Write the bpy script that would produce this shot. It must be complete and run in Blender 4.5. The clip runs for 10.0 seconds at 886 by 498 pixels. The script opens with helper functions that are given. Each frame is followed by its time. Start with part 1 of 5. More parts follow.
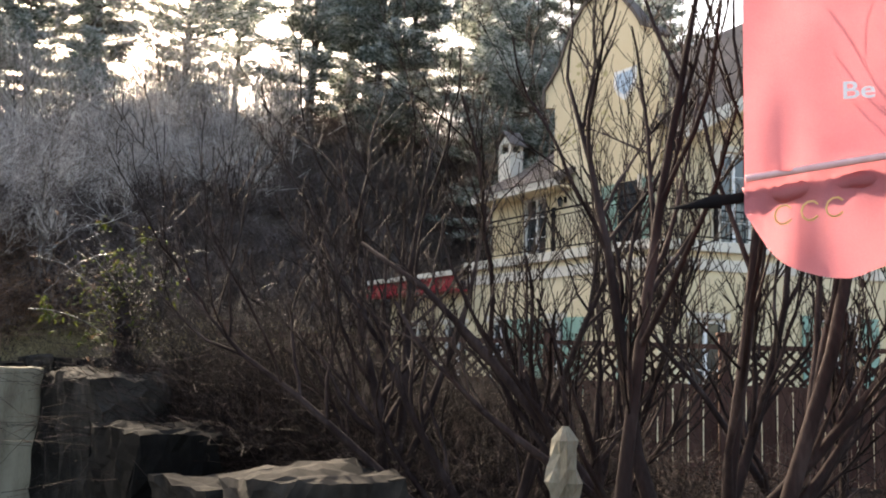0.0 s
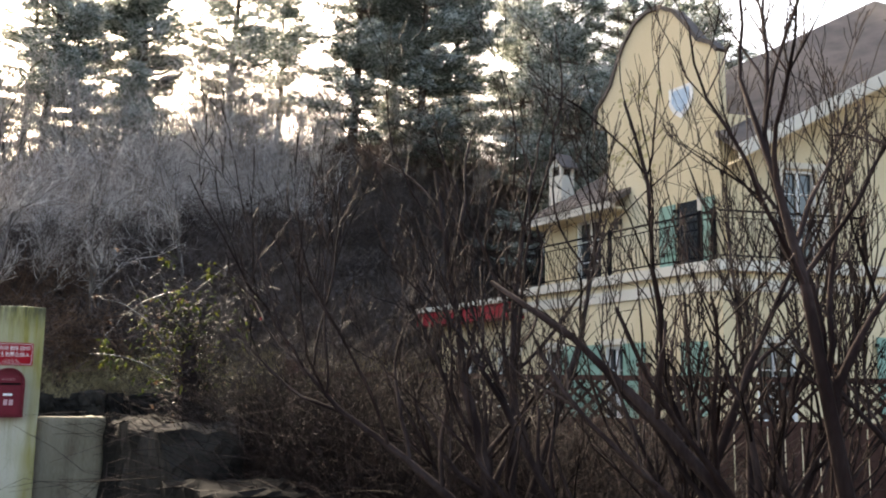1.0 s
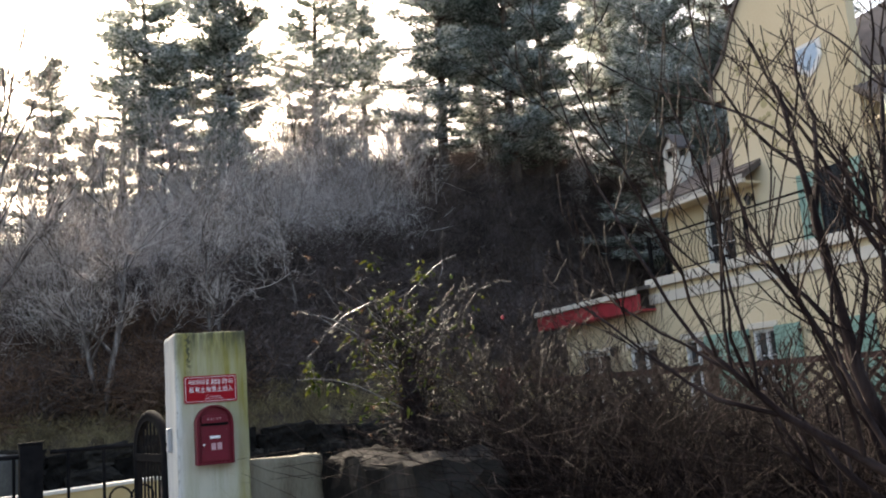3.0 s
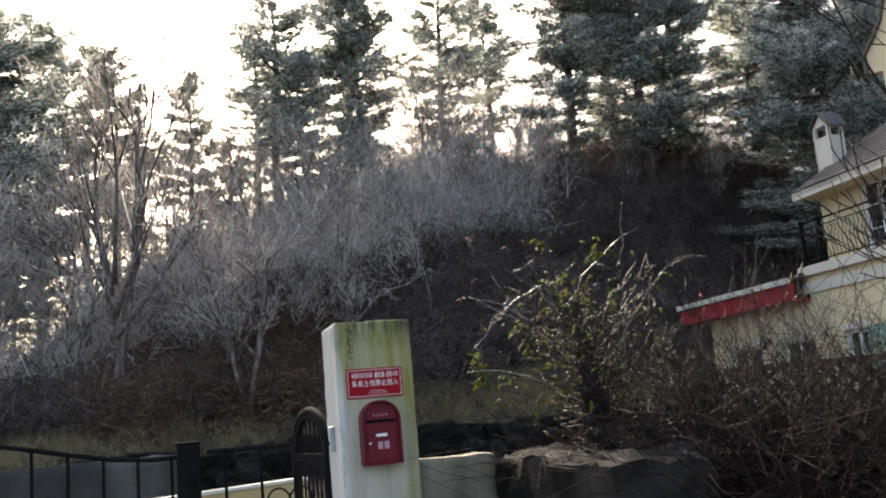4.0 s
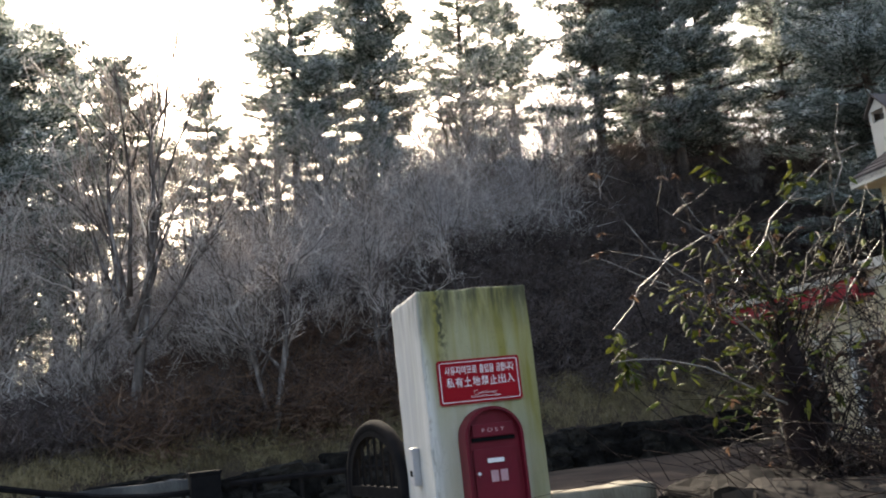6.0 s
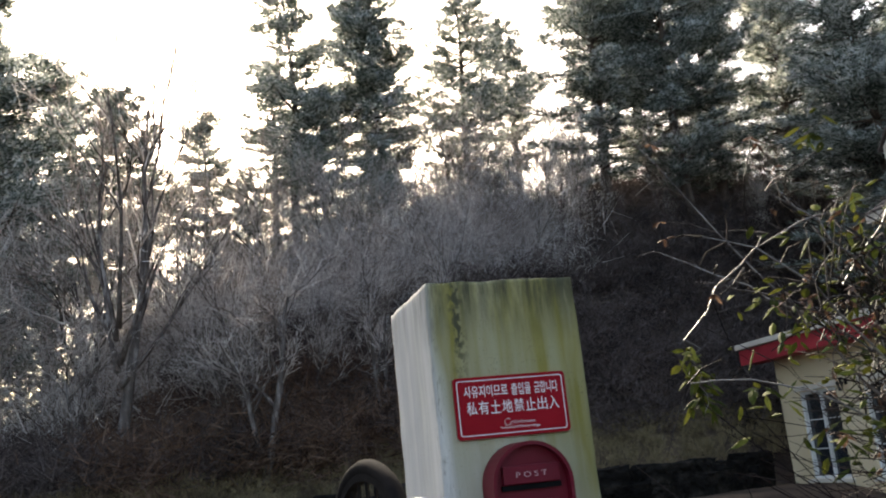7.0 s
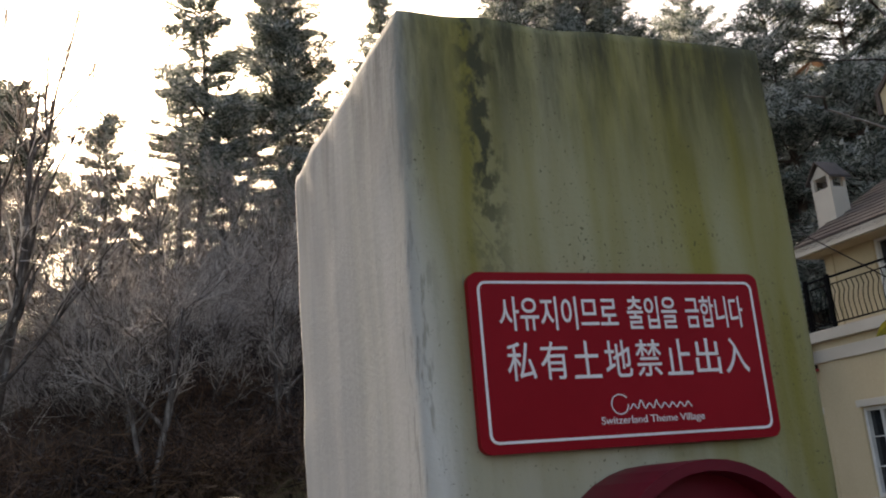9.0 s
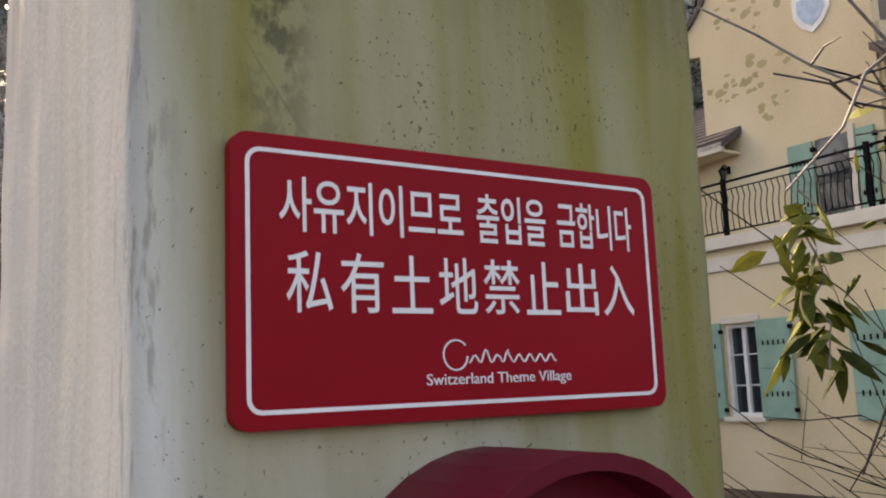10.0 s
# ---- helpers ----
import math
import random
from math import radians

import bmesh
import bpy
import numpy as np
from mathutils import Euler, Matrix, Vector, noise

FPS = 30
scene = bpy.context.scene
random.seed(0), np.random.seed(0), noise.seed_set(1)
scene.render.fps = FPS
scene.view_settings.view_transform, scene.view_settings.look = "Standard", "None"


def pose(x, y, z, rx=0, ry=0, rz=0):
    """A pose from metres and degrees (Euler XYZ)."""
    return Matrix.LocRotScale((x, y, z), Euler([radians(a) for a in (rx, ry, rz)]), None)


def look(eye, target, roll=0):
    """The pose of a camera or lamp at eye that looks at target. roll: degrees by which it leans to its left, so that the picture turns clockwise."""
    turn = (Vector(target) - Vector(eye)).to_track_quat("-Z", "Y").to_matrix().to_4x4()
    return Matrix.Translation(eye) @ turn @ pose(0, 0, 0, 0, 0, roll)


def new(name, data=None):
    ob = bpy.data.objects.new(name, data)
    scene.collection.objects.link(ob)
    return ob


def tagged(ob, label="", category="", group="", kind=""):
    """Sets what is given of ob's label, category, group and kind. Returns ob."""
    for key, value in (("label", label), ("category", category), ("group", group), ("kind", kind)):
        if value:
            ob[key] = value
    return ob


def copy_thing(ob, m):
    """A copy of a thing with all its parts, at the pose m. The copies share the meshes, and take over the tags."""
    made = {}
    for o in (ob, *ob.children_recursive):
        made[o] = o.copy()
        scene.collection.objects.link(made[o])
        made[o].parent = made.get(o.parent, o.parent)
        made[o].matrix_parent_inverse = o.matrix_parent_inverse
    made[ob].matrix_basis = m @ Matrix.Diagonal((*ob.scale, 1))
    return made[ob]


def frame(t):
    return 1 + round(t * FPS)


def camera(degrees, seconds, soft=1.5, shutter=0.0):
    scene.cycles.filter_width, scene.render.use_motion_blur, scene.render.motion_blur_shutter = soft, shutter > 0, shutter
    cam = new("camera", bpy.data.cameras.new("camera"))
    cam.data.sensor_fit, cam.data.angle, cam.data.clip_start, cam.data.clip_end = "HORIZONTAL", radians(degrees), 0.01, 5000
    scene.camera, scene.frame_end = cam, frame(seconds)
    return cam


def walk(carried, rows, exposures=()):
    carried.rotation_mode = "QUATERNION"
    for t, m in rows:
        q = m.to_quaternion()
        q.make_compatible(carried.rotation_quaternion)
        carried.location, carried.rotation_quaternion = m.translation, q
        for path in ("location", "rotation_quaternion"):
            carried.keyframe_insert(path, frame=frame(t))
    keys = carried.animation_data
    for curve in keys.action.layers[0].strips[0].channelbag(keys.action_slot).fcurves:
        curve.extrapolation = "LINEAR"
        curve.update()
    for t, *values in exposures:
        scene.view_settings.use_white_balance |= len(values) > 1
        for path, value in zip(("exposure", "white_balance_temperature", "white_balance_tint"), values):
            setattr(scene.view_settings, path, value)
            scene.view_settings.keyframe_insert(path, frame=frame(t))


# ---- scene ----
cam = camera(51.1, 10.0, 2.0)
PATH = [
    (0, (-0.124, 0.087, 1.445), (-0.094, 2.071, 1.691), 1.8),
    (0.5, (-0.235, 0.4, 1.503), (-0.324, 2.381, 1.762), 3.0),
    (1, (-0.506, 0.74, 1.572), (-0.565, 2.717, 1.87), 0.9),
    (1.5, (-0.726, 1.031, 1.546), (-0.886, 2.995, 1.888), -1.1),
    (2, (-0.98, 1.344, 1.566), (-1.216, 3.301, 1.903), -3.0),
    (2.5, (-1.396, 1.661, 1.582), (-1.586, 3.626, 1.902), -4.2),
    (4, (-2.121, 2.51, 1.569), (-2.626, 4.414, 1.917), -5.0),
    (4.5, (-2.351, 2.871, 1.517), (-2.956, 4.749, 1.85), -5.0),
    (5, (-2.619, 3.374, 1.537), (-3.222, 5.256, 1.848), -5.3),
    (5.5, (-2.861, 3.747, 1.588), (-3.415, 5.639, 1.926), -6.4),
    (7, (-3.405, 5.10, 1.624), (-3.932, 6.974, 2.085), -5.9),
    (7.5, (-3.570, 5.463, 1.599), (-4.112, 7.327, 2.082), -5.2),
    (8, (-3.763, 5.945, 1.617), (-4.246, 7.827, 2.092), -4.0),
    (8.5, (-3.941, 6.318, 1.648), (-4.280, 8.222, 2.158), -5.1),
    (9, (-3.994, 6.757, 1.666), (-4.327, 8.662, 2.174), -4.6),
    (9.5, (-4.022, 6.981, 1.705), (-4.230, 8.919, 2.155), -3.2),
    (10, (-4.021, 7.087, 1.716), (-3.949, 9.064, 2.010), -2.3),
]
EXPOSURE = [(0, 2.28, 7700, 12), (2.5, 2.0, 7400, 12), (5.5, 1.84, 7200, 11), (8, 1.54, 7400, 11), (8.5, 1.5, 7600, 14), (9, 1.14, 8100, 15), (9.5, 0.9, 8900, 19), (9.7, 1.15, 8800, 19), (10, 1.92, 8700, 20)]
walk(cam, [(t, look(eye, target, roll)) for t, eye, target, roll in PATH], EXPOSURE)

# ---- light ----
SUN_AZ, SUN_EL = radians(-29.5), radians(31.0)     # measured from +y towards +x
world = bpy.data.worlds.new("sky")
scene.world = world
world.use_nodes = True
wn = world.node_tree
sky = wn.nodes.new("ShaderNodeTexSky")
sky.sky_type, sky.sun_disc = "NISHITA", False
sky.sun_elevation, sky.sun_rotation = SUN_EL, SUN_AZ
sky.air_density, sky.dust_density, sky.ozone_density = 1.0, 4.0, 1.0
wn.nodes["Background"].inputs["Strength"].default_value = 0.15
wn.links.new(sky.outputs["Color"], wn.nodes["Background"].inputs["Color"])

sun = new("sun", bpy.data.lights.new("sun", "SUN"))
sun.data.energy, sun.data.angle, sun.data.color = 3.4, radians(0.6), (1.0, 0.93, 0.82)
sun_dir = Vector((math.sin(SUN_AZ) * math.cos(SUN_EL), math.cos(SUN_AZ) * math.cos(SUN_EL), math.sin(SUN_EL)))
sun.matrix_world = look(sun_dir * 200, (0, 0, 0))

# ---- materials ----


def material(name, stops, rough=0.8, scale=4.0, stretch=(1, 1, 1), bump=0.3, fine=60.0, metallic=0.0, spec=0.4,
             varied=0.0, translucent=0.0, island=0.0):
    m = bpy.data.materials.new(name)
    m.use_nodes = True
    nt = m.node_tree
    b = nt.nodes["Principled BSDF"]
    tc, mp = nt.nodes.new("ShaderNodeTexCoord"), nt.nodes.new("ShaderNodeMapping")
    mp.inputs["Scale"].default_value = stretch
    nt.links.new(tc.outputs["Object"], mp.inputs["Vector"])
    big, small = nt.nodes.new("ShaderNodeTexNoise"), nt.nodes.new("ShaderNodeTexNoise")
    big.inputs["Scale"].default_value, big.inputs["Detail"].default_value = scale, 5
    small.inputs["Scale"].default_value, small.inputs["Detail"].default_value = fine, 4
    for n in (big, small):
        nt.links.new(mp.outputs["Vector"], n.inputs["Vector"])
    mix = nt.nodes.new("ShaderNodeMath")
    mix.operation = "MULTIPLY_ADD"
    mix.inputs[1].default_value = 0.3
    nt.links.new(small.outputs["Fac"], mix.inputs[0])
    sub = nt.nodes.new("ShaderNodeMath")
    sub.operation = "MULTIPLY_ADD"
    sub.inputs[1].default_value, sub.inputs[2].default_value = 1.0, -0.15
    nt.links.new(big.outputs["Fac"], sub.inputs[0])
    nt.links.new(sub.outputs[0], mix.inputs[2])
    last = mix.outputs[0]
    if varied or island:
        info = nt.nodes.new("ShaderNodeObjectInfo" if varied else "ShaderNodeNewGeometry")
        add = nt.nodes.new("ShaderNodeMath")
        add.operation = "MULTIPLY_ADD"
        add.inputs[1].default_value = varied or island
        nt.links.new(info.outputs["Random" if varied else "Random Per Island"], add.inputs[0])
        nt.links.new(last, add.inputs[2])
        shift = nt.nodes.new("ShaderNodeMath")
        shift.operation = "SUBTRACT"
        shift.inputs[1].default_value = 0.5 * (varied or island)
        nt.links.new(add.outputs[0], shift.inputs[0])
        last = shift.outputs[0]
    ramp = nt.nodes.new("ShaderNodeValToRGB")
    el = ramp.color_ramp.elements
    span = (0.28, 0.72)
    el[0].position, el[1].position = span
    el[0].color, el[1].color = (*stops[0], 1), (*stops[-1], 1)
    for k, c in enumerate(stops[1:-1]):
        e = el.new(span[0] + (span[1] - span[0]) * (k + 1) / (len(stops) - 1))
        e.color = (*c, 1)
    nt.links.new(last, ramp.inputs["Fac"])
    nt.links.new(ramp.outputs["Color"], b.inputs["Base Color"])
    b.inputs["Roughness"].default_value, b.inputs["Metallic"].default_value = rough, metallic
    b.inputs["Specular IOR Level"].default_value = spec
    if bump:
        bn = nt.nodes.new("ShaderNodeBump")
        bn.inputs["Strength"].default_value, bn.inputs["Distance"].default_value = bump, 0.01
        nt.links.new(mix.outputs[0], bn.inputs["Height"])
        nt.links.new(bn.outputs["Normal"], b.inputs["Normal"])
    if translucent:
        tr, ms = nt.nodes.new("ShaderNodeBsdfTranslucent"), nt.nodes.new("ShaderNodeMixShader")
        nt.links.new(ramp.outputs["Color"], tr.inputs["Color"])
        ms.inputs[0].default_value = translucent
        nt.links.new(b.outputs[0], ms.inputs[1])
        nt.links.new(tr.outputs[0], ms.inputs[2])
        nt.links.new(ms.outputs[0], nt.nodes["Material Output"].inputs["Surface"])
    return m


def glass_material(name, tint):
    m = bpy.data.materials.new(name)
    m.use_nodes = True
    b = m.node_tree.nodes["Principled BSDF"]
    b.inputs["Base Color"].default_value = (*tint, 1)
    b.inputs["Roughness"].default_value, b.inputs["Metallic"].default_value = 0.05, 0.0
    b.inputs["Specular IOR Level"].default_value = 0.8
    return m


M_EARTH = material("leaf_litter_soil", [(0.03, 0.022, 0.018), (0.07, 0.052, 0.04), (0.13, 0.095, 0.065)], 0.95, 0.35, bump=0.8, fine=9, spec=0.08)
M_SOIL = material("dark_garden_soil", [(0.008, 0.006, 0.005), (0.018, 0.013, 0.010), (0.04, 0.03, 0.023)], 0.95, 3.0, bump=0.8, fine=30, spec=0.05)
M_ASPHALT = material("asphalt", [(0.04, 0.04, 0.042), (0.07, 0.07, 0.072)], 0.9, 1.2, bump=0.5, fine=180)
M_OCHRE = material("ochre_render", [(0.52, 0.42, 0.26), (0.62, 0.51, 0.33), (0.68, 0.58, 0.40)], 0.9, 0.35, (1, 1, 0.5), bump=0.25, fine=30)
M_TRIM = material("cream_trim", [(0.55, 0.50, 0.42), (0.68, 0.63, 0.54)], 0.85, 0.8, bump=0.2, fine=30)
M_ROOF = material("dark_roof_tile", [(0.05, 0.042, 0.04), (0.11, 0.09, 0.08)], 0.85, 1.5, (1, 1, 1), bump=0.6, fine=14)
M_RED = material("red_fascia", [(0.28, 0.02, 0.03), (0.42, 0.035, 0.045)], 0.55, 1.0, bump=0.1)
M_SHUTTER = material("green_shutter_paint", [(0.17, 0.30, 0.24), (0.24, 0.39, 0.32)], 0.6, 2.0, bump=0.15)
M_GLASS = glass_material("dark_window_glass", (0.02, 0.025, 0.03))
M_WHITE = material("white_paint", [(0.62, 0.62, 0.6), (0.78, 0.78, 0.76)], 0.5, 3.0, bump=0.05)
M_IRON = material("black_iron", [(0.006, 0.006, 0.007), (0.014, 0.0135, 0.014)], 0.9, 12, bump=0.2, spec=0.02)
M_FENCE = material("dark_brown_fence_wood", [(0.040, 0.020, 0.016), (0.085, 0.045, 0.036)], 0.85, 3, (6, 6, 0.6), bump=0.4, varied=0.25, spec=0.08)
M_LATTICE = material("dark_lattice_wood", [(0.018, 0.010, 0.008), (0.038, 0.021, 0.017)], 0.85, 3, (6, 6, 0.6), bump=0.4, spec=0.08)
# stone colour sunk to near black to include the shade of the bushes
M_STONE = material("shaded_field_stone", [(0.006, 0.0055, 0.005), (0.015, 0.0135, 0.012), (0.04, 0.035, 0.03)], 0.95, 2.2, bump=0.9, fine=22, varied=0.3, spec=0.05)
M_BARK = material("dark_bark", [(0.012, 0.008, 0.0075), (0.026, 0.018, 0.017), (0.058, 0.043, 0.04)], 0.85, 8, (1, 1, 0.3), bump=0.6, fine=90, spec=0.05)
# wet twig brown, lowered to the near-black of shoots seen against the light
M_TWIG = material("backlit_wet_twig", [(0.008, 0.0055, 0.005), (0.018, 0.0125, 0.0115), (0.055, 0.041, 0.037)], 0.75, 5, bump=0.2, spec=0.04, island=0.5)
# darker copy of the cane colour, holding the shade of dense growth
M_DARKCANE = material("shaded_frosted_twig", [(0.007, 0.005, 0.004), (0.016, 0.011, 0.009), (0.06, 0.05, 0.045)], 0.6, 9, bump=0.2, spec=0.1, island=0.6)
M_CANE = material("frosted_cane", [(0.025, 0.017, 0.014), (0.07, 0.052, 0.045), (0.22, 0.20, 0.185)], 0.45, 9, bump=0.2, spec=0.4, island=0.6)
# rime-pale twig, lifted further so the bright haze sits in its colour
M_GREYTWIG = material("frosted_hazy_twig", [(0.20, 0.165, 0.145), (0.50, 0.435, 0.395), (0.86, 0.82, 0.78)], 0.6, 0.5, bump=0, island=0.6, translucent=0.55)
M_RUST = material("russet_dry_leaf", [(0.05, 0.028, 0.02), (0.11, 0.062, 0.04), (0.18, 0.11, 0.07)], 0.7, 1.0, bump=0, translucent=0.25, island=0.6)
M_PINEBARK = material("pine_bark", [(0.04, 0.032, 0.028), (0.10, 0.075, 0.06), (0.18, 0.14, 0.115)], 0.95, 3, (2, 2, 0.5), bump=0.8, fine=20)
# brown twig kept dark: the slope's own shadow is in this colour
M_BROWNTWIG = material("shaded_brown_twig", [(0.03, 0.022, 0.02), (0.075, 0.056, 0.05), (0.16, 0.13, 0.12)], 0.85, 0.6, bump=0, island=0.6, translucent=0.3)
M_GREYBARK = material("frosted_grey_bark", [(0.05, 0.042, 0.038), (0.12, 0.10, 0.09), (0.30, 0.27, 0.25)], 0.9, 6, (1, 1, 0.3), bump=0.5, fine=60, spec=0.1)
# frosted needles, paled beyond the frost to carry the glare of the mist
M_NEEDLE = material("frosted_hazy_needles", [(0.10, 0.125, 0.10), (0.26, 0.29, 0.25), (0.66, 0.68, 0.64)], 0.5, 0.4, bump=0, translucent=0.55, island=0.8)
M_LEAF = material("rose_leaf", [(0.025, 0.036, 0.008), (0.065, 0.08, 0.016), (0.15, 0.155, 0.03)], 0.75, 4.0, bump=0.1, translucent=0.15, spec=0.1, island=0.5)
M_CONCRETE = material("stained_concrete", [(0.09, 0.07, 0.045), (0.20, 0.178, 0.13), (0.29, 0.262, 0.20)], 0.95, 2.6, (2, 2, 0.4), bump=0.15, fine=60)
M_OLDCONCRETE = material("weathered_concrete", [(0.02, 0.02, 0.019), (0.045, 0.044, 0.041), (0.09, 0.088, 0.08)], 0.95, 1.4, (1, 1, 0.3), bump=0.4, fine=40)
M_YELLOWWALL = material("yellow_wall_render", [(0.42, 0.30, 0.14), (0.58, 0.44, 0.22)], 0.9, 1.0, bump=0.3)
M_SIGN = material("red_sign_enamel", [(0.25, 0.002, 0.008), (0.31, 0.004, 0.012)], 0.55, 6, bump=0.03, spec=0.15)
M_MAILBOX = material("dark_red_mailbox_paint", [(0.11, 0.004, 0.013), (0.15, 0.006, 0.018)], 0.5, 8, bump=0.05, spec=0.25)
M_LETTER = material("white_lettering", [(0.72, 0.70, 0.70), (0.82, 0.80, 0.80)], 0.5, 30, bump=0.05)
M_FLAG = material("pink_flag_cloth", [(0.46, 0.14, 0.16), (0.56, 0.20, 0.22)], 0.85, 5, bump=0.2, fine=300, translucent=0.35)
M_SEAM = material("pale_pink_seam", [(0.62, 0.36, 0.36), (0.74, 0.48, 0.47)], 0.9, 40, bump=0.1)
M_GOLD = material("gold_lettering", [(0.6, 0.35, 0.12), (0.7, 0.45, 0.18)], 0.7, 5, bump=0)
M_FROND = material("petal_red", [(0.35, 0.04, 0.05), (0.5, 0.08, 0.09)], 0.6, 5, bump=0, translucent=0.3)
M_DRYGRASS = material("dry_grass", [(0.10, 0.075, 0.04), (0.20, 0.155, 0.08), (0.30, 0.24, 0.13)], 0.9, 0.6, bump=0, island=0.5)

# ---- mesh helpers ----


class Shape:
    """Collects vertices and faces of one mesh."""

    def __init__(self):
        self.v, self.f = [], []

    def add(self, verts, faces):
        n = len(self.v)
        self.v.extend(tuple(p) for p in verts)
        self.f.extend(tuple(i + n for i in f) for f in faces)
        return self

    def box(self, a, b, at=None):
        (x0, y0, z0), (x1, y1, z1) = a, b
        c = [(x, y, z) for z in (z0, z1) for x, y in ((x0, y0), (x1, y0), (x1, y1), (x0, y1))]
        if at:
            c = [at(*p) for p in c]
        return self.add(c, [(3, 2, 1, 0), (4, 5, 6, 7), (0, 1, 5, 4), (1, 2, 6, 5), (2, 3, 7, 6), (3, 0, 4, 7)])

    def tube(self, pts, radii, sides=5, cap=True):
        pts = [Vector(p) for p in pts]
        rings = []
        axis = None
        for k, p in enumerate(pts):
            d = (pts[min(k + 1, len(pts) - 1)] - pts[max(k - 1, 0)]).normalized()
            if axis is None:
                axis = d.orthogonal().normalized()
            else:
                axis = (axis - d * axis.dot(d))
                axis = axis.normalized() if axis.length > 1e-5 else d.orthogonal().normalized()
            other = d.cross(axis)
            r = radii[k]
            rings.append([p + (axis * math.cos(2 * math.pi * j / sides) + other * math.sin(2 * math.pi * j / sides)) * r for j in range(sides)])
        faces = []
        for k in range(len(pts) - 1):
            for j in range(sides):
                a, b = k * sides + j, k * sides + (j + 1) % sides
                faces.append((a, b, b + sides, a + sides))
        if cap:
            faces.append(tuple(range(sides))[::-1])
            faces.append(tuple((len(pts) - 1) * sides + j for j in range(sides)))
        return self.add([p for ring in rings for p in ring], faces)

    def mesh(self, name, mat, smooth=False, bevel=0.0, fix=True):
        me = bpy.data.meshes.new(name)
        me.from_pydata(self.v, [], self.f)
        if fix or bevel:
            bm = bmesh.new()
            bm.from_mesh(me)
            if bevel:
                bmesh.ops.bevel(bm, geom=bm.edges[:], offset=bevel, segments=2, affect="EDGES", profile=0.6)
            bmesh.ops.recalc_face_normals(bm, faces=bm.faces[:])
            bm.to_mesh(me)
            bm.free()
        me.materials.append(mat)
        if smooth:
            me.shade_smooth()
        return me


def part(name, me, parent=None, label="", at=None):
    ob = new(name, me)
    if parent is not None:
        ob.parent = parent
    if at is not None:
        ob.matrix_basis = at
    if label:
        ob["label"] = label
    return ob


def thing(name, label, category, at=None, group="", kind=""):
    ob = new(name)
    ob.empty_display_size = 0.2
    if at is not None:
        ob.matrix_basis = at
    return tagged(ob, label, category, group, kind)


def letters(body, width, height, mat, depth=0.0006, shear=0.0, bold=0.0):
    """A flat mesh of words in the built-in font, width x height, from the lower left corner, in the xz plane, facing -y."""
    cu = bpy.data.curves.new("words", "FONT")
    cu.body, cu.extrude, cu.shear, cu.offset = body, 0.02, shear, bold
    cu.resolution_u = 4
    ob = bpy.data.objects.new("words", cu)
    scene.collection.objects.link(ob)
    bpy.context.view_layer.update()
    me = bpy.data.meshes.new_from_object(ob.evaluated_get(bpy.context.evaluated_depsgraph_get()))
    bpy.data.objects.remove(ob)
    co = np.zeros(len(me.vertices) * 3)
    me.vertices.foreach_get("co", co)
    co = co.reshape(-1, 3)
    lo, hi = co.min(0), co.max(0)
    co = (co - lo) / np.maximum(hi - lo, 1e-6)
    out = np.stack([co[:, 0] * width, -co[:, 2] * depth, co[:, 1] * height], 1)
    me.vertices.foreach_set("co", out.ravel())
    me.materials.clear()
    me.materials.append(mat)
    me.update()
    return me


# ---- ground ----
WALL_A = (-2.5, 39.3)                      # foot of the stone wall at the house; the line runs towards the gate side


def hill(x, y):
    """Height of the ground: level below, a steep wooded slope behind the stone wall."""
    q = -0.714 * (x + 2.5) + 0.70 * (y - 39.3)
    p = -0.70 * (x + 2.5) - 0.714 * (y - 39.3)
    if q <= 0:
        low = 0.0
        if p > 22:
            low = -0.02 * (p - 22)
        out, along = -0.86 * (x - 6.2) - 0.51 * (y - 25.6), -0.51 * (x - 6.2) + 0.86 * (y - 25.6)
        low -= 1.0 * min(max((8 - out) / 3, 0), 1) * min(max((12 - along) / 3, 0), 1) * min(max((y - 13) / 3, 0), 1)   # the house stands lower
        return low + 0.03 * noise.noise((x * 0.3, y * 0.3, 0.0))
    steep = np.interp(p, (-40, -14, 0, 6, 14, 20, 26, 60), (0.95, 0.95, 0.74, 0.64, 0.42, 0.24, 0.12, 0.02))
    run = q if q < 15 else 15 + min(q - 15, 60) * np.interp(p, (-14, -4), (0.10, 0.0))
    first = np.interp(p, (-60, 10, 22, 40), (2.3, 2.3, 1.6, 0.2))
    return min(first, 1.0) * min(q / 0.3, 1.0) + max(first - 1.0, 0) * min(max(q - 0.3, 0) / 1.6, 1.0) + steep * max(q - 1.9, 0) * (run / q) * 1.1 + 0.35 * noise.noise((x * 0.22, y * 0.22, 3.0)) * min(q / 4, 1)


def ground_sheet():
    xs = np.concatenate([[-900, -400, -200, -120], np.arange(-80, 60, 1.6), [80, 120, 250, 500, 900]])
    ys = np.concatenate([[-600, -250, -100, -40], np.arange(-16, 110, 1.6), [130, 180, 300, 600, 1200]])
    s = Shape()
    s.v = [(x, y, hill(x, y)) for y in ys for x in xs]
    n = len(xs)
    s.f = [(j * n + i, j * n + i + 1, (j + 1) * n + i + 1, (j + 1) * n + i) for j in range(len(ys) - 1) for i in range(n - 1)]
    me = s.mesh("ground", M_EARTH, smooth=True, fix=False)
    return tagged(new("ground", me), "dark leaf-littered earth rising into a wooded slope", "ground", kind="structure")


ground_sheet()


